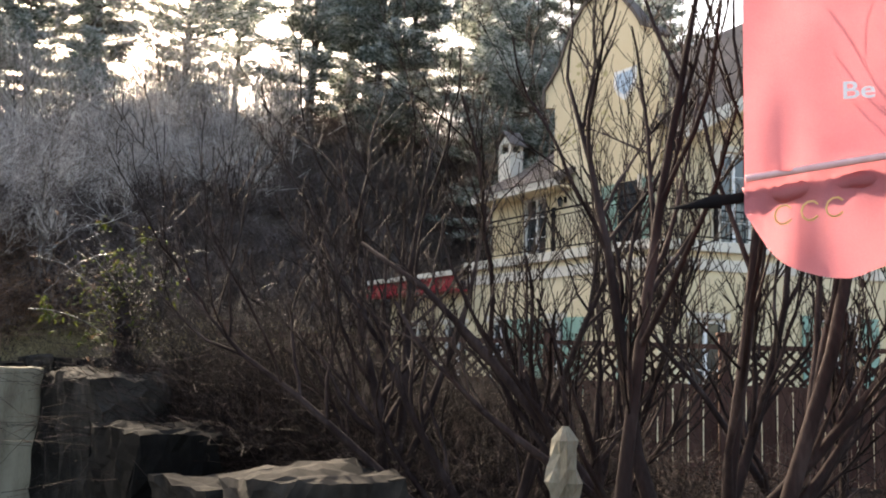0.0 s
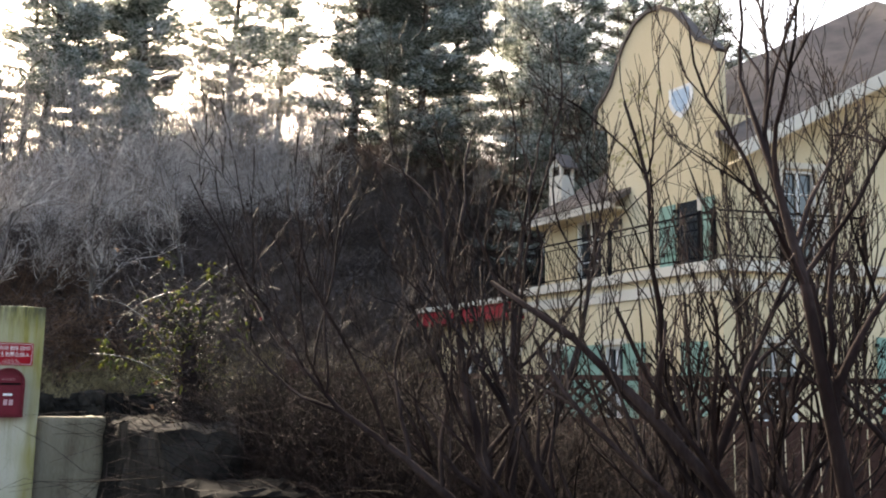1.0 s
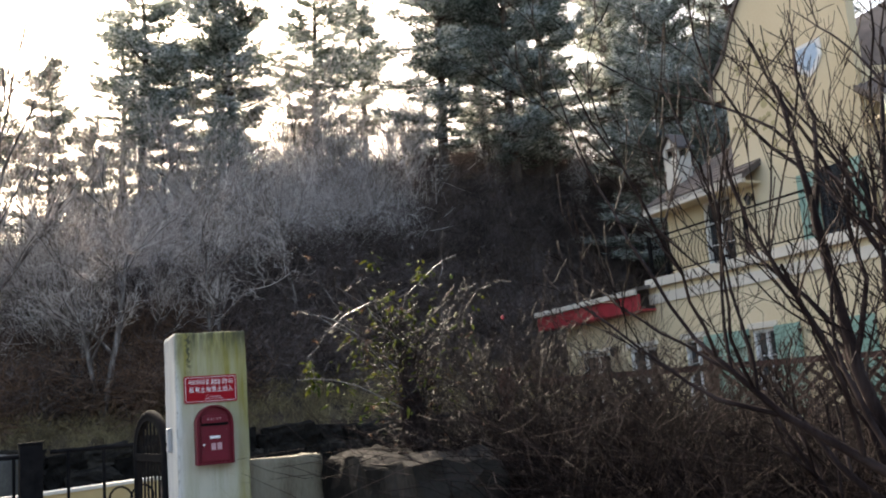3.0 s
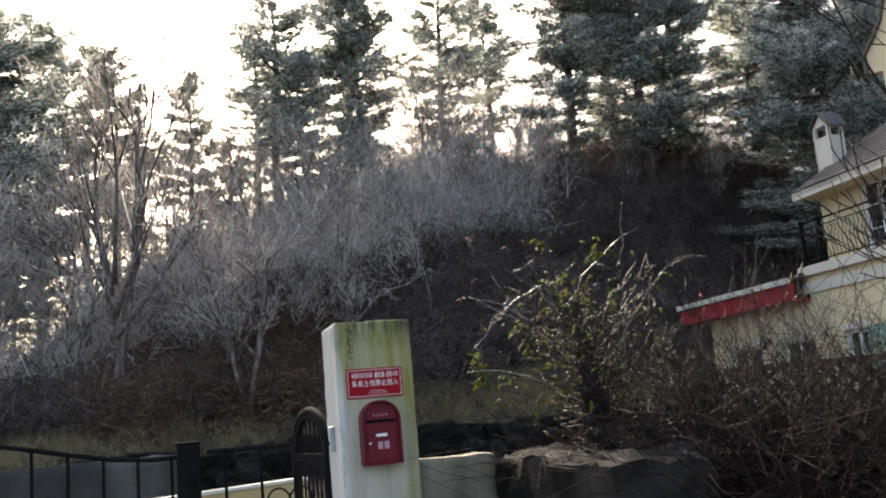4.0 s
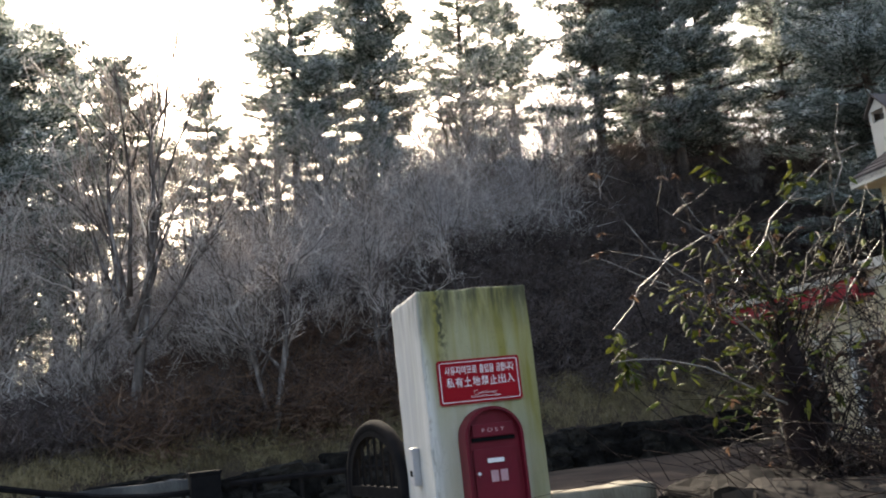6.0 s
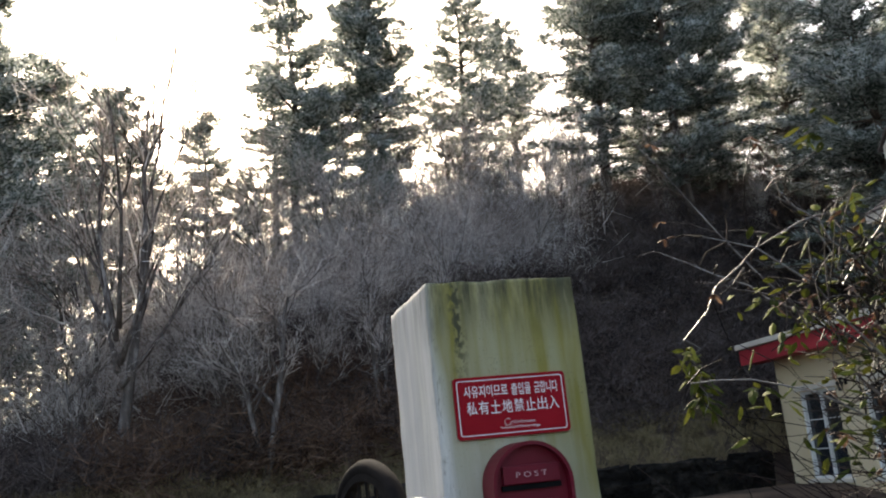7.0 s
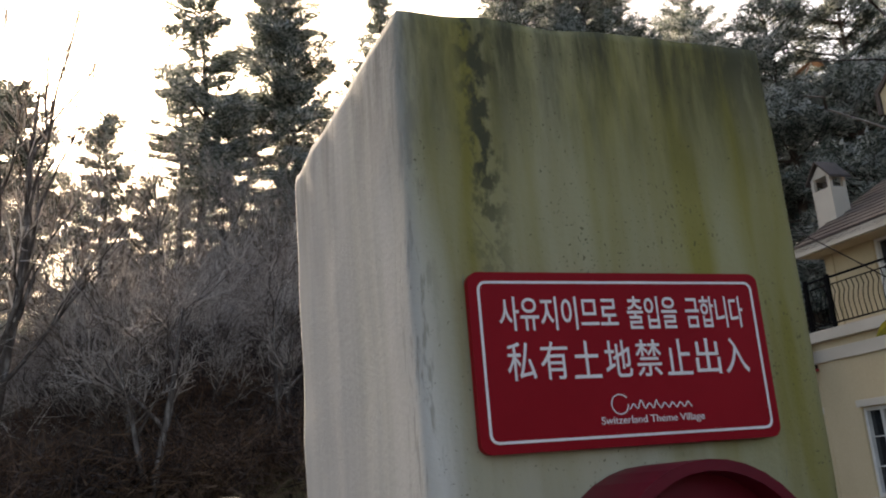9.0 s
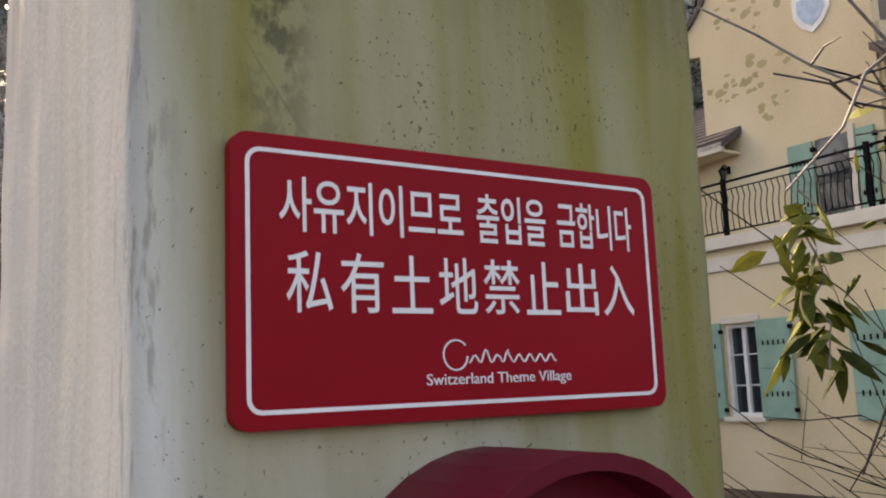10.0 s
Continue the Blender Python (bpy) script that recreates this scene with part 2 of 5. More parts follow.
def road_sheet():
    s = Shape()
    pts = [(-30, -20), (4.0, -20), (2.2, -3), (1.0, 0.0), (0.1, 2.8), (-0.9, 4.7), (-2.2, 6.7), (-3.5, 8.1), (-4.0, 8.3), (-8.5, 14.0), (-20, 20), (-30, 20)]
    s.add([(x, y, 0.045) for x, y in pts], [tuple(range(len(pts)))])
    me = s.mesh("road", M_ASPHALT, fix=False)
    return tagged(new("road", me), "dark grey asphalt drive before the gate pillar", "road", kind="structure")


road_sheet()

# ---- house ----
C0, HU, HN = Vector((6.2, 25.6, 0)), Vector((-0.51, 0.86, 0)).normalized(), Vector((-0.86, -0.51, 0)).normalized()
RU = Vector((0.97, 0.24, 0)).normalized()
RN = Vector((RU.y, -RU.x, 0))


def on_left(s, o, z):
    """A place on the house: s along the long front from its corner, o out from it, z up."""
    return C0 + HU * s + HN * o + Vector((0, 0, z))


def on_right(s, o, z):
    return C0 + RU * s + RN * o + Vector((0, 0, z))


house = thing("house", "two-storey ochre rendered house with a curved gable, balconies and green shutters", "house", Matrix.Translation(C0))
to_house = Matrix.Translation(-C0)


def hpart(name, shape, mat, parent=None, label="", bevel=0.0, smooth=False):
    me = shape.mesh(name, mat, smooth=smooth, bevel=bevel)
    ob = new(name, me)
    ob.parent = house if parent is None else parent
    if parent is None:
        ob.matrix_basis = to_house
    if label:
        ob["label"] = label
    return ob


def wall_with_holes(at, s0, s1, z0, z1, holes, o0, o1):
    """A wall of true thickness, cut into blocks round rectangular holes (s, s, z, z)."""
    ss = sorted({s0, s1, *(h[0] for h in holes), *(h[1] for h in holes)})
    zs = sorted({z0, z1, *(h[2] for h in holes), *(h[3] for h in holes)})
    solid = {(i, k) for i in range(len(ss) - 1) for k in range(len(zs) - 1)
             if not any(h[0] <= ss[i] and ss[i + 1] <= h[1] and h[2] <= zs[k] and zs[k + 1] <= h[3] for h in holes)}
    sh, index = Shape(), {}

    def vert(i, o, k):
        if (i, o, k) not in index:
            index[i, o, k] = len(sh.v)
            sh.v.append(tuple(at(ss[i], (o0, o1)[o], zs[k])))
        return index[i, o, k]

    for i, k in solid:
        for o in (0, 1):
            sh.f.append((vert(i, o, k), vert(i + 1, o, k), vert(i + 1, o, k + 1), vert(i, o, k + 1)))
        for di, dk, a, b in ((-1, 0, (i, k), (i, k + 1)), (1, 0, (i + 1, k), (i + 1, k + 1)), (0, -1, (i, k), (i + 1, k)), (0, 1, (i, k + 1), (i + 1, k + 1))):
            if (i + di, k + dk) not in solid:
                sh.f.append((vert(a[0], 0, a[1]), vert(b[0], 0, b[1]), vert(b[0], 1, b[1]), vert(a[0], 1, a[1])))
    return sh


L_HOLES = [(3.95, 4.95, 0.72, 2.95), (7.0, 8.1, 0.72, 2.95)]
hpart("wall", wall_with_holes(on_left, -0.05, 9.35, -1.15, 4.3, L_HOLES, -0.3, 0.0), M_OCHRE)
hpart("wall", wall_with_holes(on_left, 9.35, 15.3, -1.15, 4.1, [(9.5, 11.15, 0.15, 2.9), (12.35, 14.3, 0.15, 2.9)], -0.3, 0.02), M_OCHRE, label="pale ochre wall of the low wing")
hpart("wall", wall_with_holes(on_right, 0.0, 9.0, -1.15, 4.3, [(1.0, 2.2, 0.8, 2.9), (5.2, 6.6, 1.0, 3.1)], -0.3, 0.0), M_OCHRE)
hpart("wall", Shape().box((15.0, -4.5, -1.15), (15.3, -0.3, 4.1), on_left), M_OCHRE, label="end wall of the low wing")
hpart("wall", Shape().box((-0.05, -8.3, -1.15), (9.3, -8.0, 8.0), on_left), M_OCHRE, label="back wall")
hpart("wall", Shape().box((9.05, -8.0, -1.15), (9.35, -0.9, 8.0), on_left), M_OCHRE, label="end wall of the upper floor")


def gable_outline():
    """Half-width profile of the curved gable: (s, z)."""
    return [(0.75, 4.9), (0.75, 11.4), (1.0, 11.7), (1.5, 11.95), (1.9, 12.5), (2.5, 13.2), (3.1, 13.55), (3.7, 13.6), (4.3, 13.4), (4.8, 12.9), (5.2, 12.3),
            (5.5, 11.7), (5.9, 11.3), (6.3, 11.0), (6.3, 10.4), (5.75, 10.3), (5.75, 4.9)]


def slab_from(outline, o0, o1, at):
    n = len(outline)
    sh = Shape()
    sh.add([at(s, o0, z) for s, z in outline] + [at(s, o1, z) for s, z in outline],
           [tuple(range(n))[::-1], tuple(range(n, 2 * n))] + [(k, (k + 1) % n, (k + 1) % n + n, k + n) for k in range(n)])
    return sh


hpart("gable_wall", slab_from(gable_outline(), -1.2, -0.9, on_left), M_OCHRE, label="tall curved gable wall, sunlit yellow render")
rim = [Vector(p) for p in gable_outline()[1:-2]]
rim_sh = Shape()
for k, p in enumerate(rim):
    d = (rim[min(k + 1, len(rim) - 1)] - rim[max(k - 1, 0)]).normalized()
    nrm = Vector((-d.y, d.x))
    for q, o in ((p - nrm * 0.02, -1.26), (p - nrm * 0.02, -0.82), (p + nrm * 0.10, -0.82), (p + nrm * 0.10, -1.26)):
        rim_sh.v.append(tuple(on_left(q.x, o, q.y)))
    if k:
        rim_sh.f += [(4 * k - 4 + m, 4 * k - 4 + (m + 1) % 4, 4 * k + (m + 1) % 4, 4 * k + m) for m in range(4)]
rim_sh.f += [(0, 1, 2, 3), tuple(len(rim_sh.v) - 4 + m for m in range(4))]
hpart("gable_coping", rim_sh, M_ROOF, label="dark coping along the gable curve")
hpart("wall", wall_with_holes(on_left, 5.75, 9.3, 4.9, 7.9, [(6.2, 7.6, 5.2, 7.35)], -1.2, -0.95), M_OCHRE, label="upper wall under the eaves")
hpart("wall", wall_with_holes(on_right, 0.75, 9.0, 4.9, 9.5, [(2.55, 3.65, 5.2, 8.0)], -1.2, -0.9), M_OCHRE, label="upper wall of the short side")
hpart("wall", Shape().box((0.75, -5.0, 4.9), (1.05, -1.2, 9.3), on_left), M_OCHRE, label="return wall beside the gable")

# painted crest and mural on the gable
crest = Shape()
cs = [(2.75, 10.75), (1.75, 10.75), (1.75, 10.25), (1.95, 9.95), (2.25, 9.75), (2.55, 9.95), (2.75, 10.25)]
crest = slab_from([(s, z) for s, z in cs], -0.9, -0.86, on_left)
hpart("crest", crest, M_WHITE, label="pale blue and white shield on the gable")
M_CREST = material("crest_blue", [(0.30, 0.42, 0.55), (0.45, 0.56, 0.66)], 0.7, 6, bump=0)
hpart("crest_field", slab_from([(2.62, 10.65), (1.88, 10.65), (1.88, 10.3), (2.05, 10.05), (2.25, 9.92), (2.45, 10.05), (2.62, 10.3)], -0.86, -0.85, on_left), M_CREST)
M_MURAL = material("faded_mural", [(0.34, 0.29, 0.15), (0.46, 0.38, 0.2)], 0.9, 3, bump=0)
rnd = random.Random(4)
for cx, cz, n in ((4.7, 9.2, 16), (3.7, 9.4, 12), (4.2, 11.0, 14), (3.5, 8.5, 10)):
    sh = Shape()
    for k in range(n):
        s, z = cx + rnd.gauss(0, 0.42), cz + rnd.gauss(0, 0.22)
        a = rnd.uniform(0.06, 0.16)
        ring = [on_left(s + a * rnd.uniform(0.6, 1.4) * math.cos(t), -0.897 + 0.0004 * k, z + 0.6 * a * rnd.uniform(0.6, 1.4) * math.sin(t)) for t in np.arange(7) * 0.9]
        sh.add(ring, [tuple(range(7))])
    hpart("mural", sh, M_MURAL, label="faded painted plant mural on the render")["kind"] = "stuff"

# cornice and balcony slab
for at, s0, s1 in ((on_left, 0.0, 9.6), (on_right, 0.0, 9.0)):
    hpart("cornice", Shape().box((s0, -0.28, 4.28), (s1, 0.06, 4.62), at), M_TRIM, label="cream cornice band", bevel=0.02)
    hpart("balcony", Shape().box((s0, -1.2, 4.62), (s1, 0.0, 4.82), at), M_OCHRE)
    hpart("balcony", Shape().box((s0 - 0.1 if at == on_right else s0, -1.2, 4.82), (s1, 0.16, 5.12), at), M_TRIM, label="projecting balcony slab", bevel=0.025)

# roofs
def roof_plate(corners, thick):
    c = [Vector(p) for p in corners]
    sh = Shape()
    sh.add(c + [p - Vector((0, 0, thick)) for p in c], [(0, 1, 2, 3), (7, 6, 5, 4), (0, 4, 5, 1), (1, 5, 6, 2), (2, 6, 7, 3), (3, 7, 4, 0)])
    return sh


def tiled_roof(s0, s1, o0, z0, o1, z1, at, label):
    r = hpart("roof", roof_plate([at(s0, o0, z0), at(s1, o0, z0), at(s1, o1, z1), at(s0, o1, z1)], 0.16), M_ROOF, label=label)
    n = 14
    for k in range(n):
        a, b = k / n, (k + 1.15) / n
        oa, za, ob_, zb = o0 + (o1 - o0) * a, z0 + (z1 - z0) * a, o0 + (o1 - o0) * b, z0 + (z1 - z0) * b
        p = part("tile_course", roof_plate([at(s0, oa, za + 0.055), at(s1, oa, za + 0.055), at(s1, ob_, zb + 0.02), at(s0, ob_, zb + 0.02)], 0.03).mesh("tile_course", M_ROOF), r)
    return r


tiled_roof(4.6, 9.75, -0.2, 7.62, -5.0, 10.4, on_left, "dark tiled roof above the upper floor")
tiled_roof(4.6, 9.75, -9.0, 7.62, -5.0, 10.4, on_left, "dark tiled roof, rear slope")
hpart("fascia", Shape().box((4.7, -0.32, 7.36), (9.78, -0.2, 7.6), on_left), M_TRIM, label="pale eaves board")
hpart("soffit", Shape().box((4.7, -1.2, 7.34), (9.7, -0.32, 7.4), on_left), M_OCHRE)
# rake of the short side
def rake(s, o, z):
    return on_right(s, o, z - 0.75 + 0.53 * (s - 0.4))
hpart("roof", roof_plate([rake(0.6, 0.1, 8.95), rake(8.5, 0.1, 8.95), rake(8.5, -4.2, 11.6), rake(0.6, -4.2, 11.6)], 0.2), M_ROOF, label="dark tiled roof sloping over the short side")
hpart("wall", slab_from([(3.4, 9.5), (9.0, 9.5), (9.0, 12.3)], -1.2, -0.9, on_right), M_OCHRE, label="upper wall under the sloping verge")
hpart("soffit", Shape().box((0.6, -0.9, 8.5), (8.5, 0.1, 8.56), rake), M_OCHRE, label="warm ochre soffit under the verge")
hpart("fascia", Shape().box((0.6, 0.1, 8.55), (8.5, 0.2, 8.98), rake), M_TRIM, label="pale sloping verge board")
# low wing roof and red fascia
hpart("roof", roof_plate([on_left(9.3, 0.75, 4.86), on_left(16.2, 0.75, 4.72), on_left(16.2, -4.6, 5.6), on_left(9.3, -4.6, 5.7)], 0.12), M_ROOF, label="flat lean-to roof of the low wing")
hpart("gutter", Shape().box((9.3, 0.72, 4.62), (16.25, 0.84, 4.8), on_left), M_TRIM, label="pale gutter along the low roof", bevel=0.02)
hpart("fascia", slab_from([(9.3, 4.1), (9.3, 4.64), (16.2, 4.58), (16.2, 4.08)], 0.62, 0.72, on_left), M_RED, label="red painted fascia board")
hpart("soffit", Shape().box((9.3, 0.02, 4.08), (16.2, 0.62, 4.14), on_left), M_RED, label="red painted soffit")

# chimney with a little roofed cap
def chimney(s0, s1, o0, o1, z0):
    body = hpart("chimney", Shape().box((s0, o0, z0 - 0.9), (s1, o1, z0 + 0.49), on_left), M_TRIM, label="white chimney with a small pitched cap", bevel=0.015)
    post = 0.11
    for s in (s0, s1 - post):
        for o in (o0, o1 + post):
            part("pier", Shape().box((s, o - post, z0 + 0.49), (s + post, o, z0 + 0.86), on_left).mesh("pier", M_TRIM), body)
    mid = (s0 + s1) / 2
    tri = [(s0, z0 + 0.86), (s1, z0 + 0.86), (mid, z0 + 1.22)]
    part("cap_gable", slab_from(tri, o0 - 0.01, o1 + 0.01, on_left).mesh("cap_gable", M_TRIM), body)
    for a, b in (((s0 - 0.14, z0 + 0.73), (mid, z0 + 1.32)), ((s1 + 0.14, z0 + 0.73), (mid, z0 + 1.32))):
        quad = [a, b, (b[0], b[1] + 0.07), (a[0], a[1] + 0.07)]
        part("cap_roof", slab_from(quad, o0 + 0.1, o1 - 0.1, on_left).mesh("cap_roof", M_ROOF), body)
    part("flue", Shape().box((s0 + 0.22, o0 - 0.22, z0 + 0.49), (s1 - 0.22, o1 + 0.22, z0 + 0.76), on_left).mesh("flue", M_ROOF), body)


chimney(9.3, 10.06, -1.6, -2.2, 9.0)


def window(at, s0, s1, z0, z1, o, panes=(2, 3), name="window"):
    """A recessed window with frame, glazing bars and sill."""
    w = hpart(name, Shape().box((s0, o - 0.24, z0), (s1, o - 0.2, z1), at), M_GLASS, label="dark glass between white glazing bars")
    f = Shape()
    t = 0.09
    f.box((s0, o - 0.2, z0), (s0 + t, o - 0.08, z1), at).box((s1 - t, o - 0.2, z0), (s1, o - 0.08, z1), at)
    f.box((s0 + t, o - 0.2, z0), (s1 - t, o - 0.08, z0 + t), at).box((s0 + t, o - 0.2, z1 - t), (s1 - t, o - 0.08, z1), at)
    part("frame", f.mesh("frame", M_WHITE), w)
    for k in range(1, panes[0]):
        s = s0 + (s1 - s0) * k / panes[0]
        wide = 0.05 if k * 2 == panes[0] else 0.02
        part("glazing_bar", Shape().box((s - wide, o - 0.2, z0 + t), (s + wide, o - 0.12, z1 - t), at).mesh("glazing_bar", M_WHITE), w)
    for k in range(1, panes[1]):
        z = z0 + (z1 - z0) * k / panes[1]
        part("glazing_bar", Shape().box((s0 + t, o - 0.2, z - 0.014), (s1 - t, o - 0.165, z + 0.014), at).mesh("glazing_bar", M_WHITE), w)
    part("sill", Shape().box((s0 - 0.12, o - 0.2, z0 - 0.12), (s1 + 0.12, o + 0.12, z0 - 0.002), at).mesh("sill", M_TRIM, bevel=0.012), w)
    part("lintel", Shape().box((s0 - 0.1, o - 0.02, z1 + 0.02), (s1 + 0.1, o + 0.05, z1 + 0.2), at).mesh("lintel", M_TRIM, bevel=0.01), w)
    return w


def shutter(at, s0, s1, z0, z1, o):
    """A planked shutter with ledges, strap hinges and two rows of small cut-outs."""
    n = 4
    sh = hpart("shutter", Shape().box((s0, o, z0), (s1, o + 0.03, z1), at), M_SHUTTER, label="faded green wooden shutter")
    for k in range(n):
        a = z0 + (z1 - z0) * k / n
        b = z0 + (z1 - z0) * (k + 1) / n
        part("board", Shape().box((s0 + 0.012, o + 0.031, a + 0.012), (s1 - 0.012, o + 0.052, b - 0.012), at).mesh("board", M_SHUTTER, bevel=0.006), sh)
    for z in (z0 + (z1 - z0) * 0.25, z0 + (z1 - z0) * 0.76):
        for j in range(5):
            s = s0 + (s1 - s0) * (0.2 + 0.15 * j)
            part("cut_out", Shape().box((s - 0.025, o + 0.053, z - 0.06), (s + 0.025, o + 0.056, z + 0.06), at).mesh("cut_out", M_IRON), sh)
    for z in (z0 + 0.22, z1 - 0.22):
        part("hinge", Shape().box((s0 - 0.06, o + 0.02, z - 0.05), (s0 + 0.05, o + 0.07, z + 0.05), at).mesh("hinge", M_IRON), sh)


for s0, s1 in ((3.95, 4.95), (7.0, 8.1)):
    window(on_left, s0, s1, 0.72, 2.95, 0.0)
shutter(on_left, 2.95, 3.92, 0.66, 3.0, 0.06)
shutter(on_left, 4.97, 5.94, 0.66, 3.0, 0.06)
shutter(on_left, 0.45, 1.47, 0.66, 2.95, 0.06)
shutter(on_left, 6.0, 6.98, 0.66, 3.0, 0.06)
window(on_left, 12.35, 14.3, 0.15, 2.9, 0.02, (2, 3), "french_window")
window(on_left, 9.5, 11.15, 0.15, 2.9, 0.02, (2, 3), "french_window")
window(on_left, 6.2, 7.6, 5.2, 7.35, -0.95, (2, 3), "french_window")
window(on_right, 5.2, 6.6, 1.0, 3.1, 0.0)
window(on_right, 1.0, 2.2, 0.8, 2.9, 0.0)
shutter(on_right, 4.6, 5.18, 0.95, 3.15, 0.06)
shutter(on_right, 6.62, 7.2, 0.95, 3.15, 0.06)
window(on_right, 2.55, 3.65, 5.2, 8.0, -0.9, (2, 4), "balcony_door")
for s in (2.4, 3.8):
    hpart("door_surround", Shape().box((s - 0.13, -0.9, 5.12), (s + 0.13, -0.8, 8.2), on_right), M_TRIM)
# balcony door of the gable
hpart("door_surround", Shape().box((1.45, -0.9, 5.12), (1.6, -0.8, 7.3), on_left), M_TRIM)
hpart("balcony_door", Shape().box((1.6, -0.9, 5.12), (2.5, -0.86, 7.15), on_left), M_GLASS, label="dark glazed balcony door")
shutter(on_left, 2.55, 3.25, 5.14, 7.15, -0.86)
shutter(on_left, 0.95, 1.42, 5.14, 7.15, -0.86)


def wall_lamp(at, s, o, z):
    w = hpart("wall_lamp", Shape().box((s - 0.05, o, z - 0.1), (s + 0.05, o + 0.04, z + 0.1), at), M_IRON, label="black iron wall lantern")
    part("arm", Shape().tube([at(s, o + 0.02, z + 0.02), at(s, o + 0.14, z + 0.12), at(s, o + 0.24, z + 0.1)], [0.018] * 3).mesh("arm", M_IRON), w)
    part("lantern", Shape().tube([at(s, o + 0.24, z - 0.28), at(s, o + 0.24, z - 0.05)], [0.06, 0.11], 6).mesh("lantern", M_GLASS), w)
    part("lantern_cap", Shape().tube([at(s, o + 0.24, z - 0.05), at(s, o + 0.24, z + 0.09)], [0.14, 0.02], 6).mesh("lantern_cap", M_IRON), w)


wall_lamp(on_left, 5.1, -0.9, 7.0)
wall_lamp(on_left, 11.8, 0.02, 3.0)


def railing(at, s0, s1, posts, o):
    """A wrought-iron balcony railing with bellied bars."""
    z0, z1 = 5.12, 6.5
    r = hpart("railing", Shape().box((s0, o - 0.03, z1 - 0.05), (s1, o + 0.03, z1), at), M_IRON, label="black wrought-iron railing with bellied bars")
    part("bottom_rail", Shape().box((s0, o - 0.02, z0 + 0.1), (s1, o + 0.02, z0 + 0.14), at).mesh("bottom_rail", M_IRON), r)
    part("middle_rail", Shape().box((s0, o - 0.015, z1 - 0.24), (s1, o + 0.015, z1 - 0.21), at).mesh("middle_rail", M_IRON), r)
    for s in posts:
        part("post", Shape().box((s - 0.05, o - 0.05, z0), (s + 0.05, o + 0.05, z1 + 0.06), at).mesh("post", M_IRON), r)
    n = int((s1 - s0) / 0.17)
    wave = [(0, 0.12), (0.015, 0.3), (0.08, 0.45), (0.13, 0.6), (0.08, 0.78), (-0.02, 0.92), (0.0, 1.14)]
    bar = Shape().tube([HN * d + HU * (0.05 * math.sin(h * 7)) + Vector((0, 0, h)) for d, h in wave] if at == on_left else
                       [RN * d + RU * (0.05 * math.sin(h * 7)) + Vector((0, 0, h)) for d, h in wave], [0.014] * len(wave), 4).mesh("baluster", M_IRON)
    for k in range(n):
        s = s0 + (s1 - s0) * (k + 0.5) / n
        part("baluster", bar, r, at=Matrix.Translation(at(s, o, z0)))


railing(on_left, 0.1, 9.3, (0.15, 0.65, 4.55, 8.4, 9.25), 0.04)
railing(on_right, 0.0, 4.45, (1.85, 4.4), 0.04)

# ---- gate pillar with sign and letter box ----
PX, PD = Vector((0.858, 0.513, 0)), Vector((-0.513, 0.858, 0))
PILLAR = Matrix.Translation((-4.171, 7.586, 0)) @ Matrix(((PX.x, PD.x, 0, 0), (PX.y, PD.y, 0, 0), (0, 0, 1, 0), (0, 0, 0, 1)))
PW, PDEPTH, PH = 0.454, 0.52, 2.145


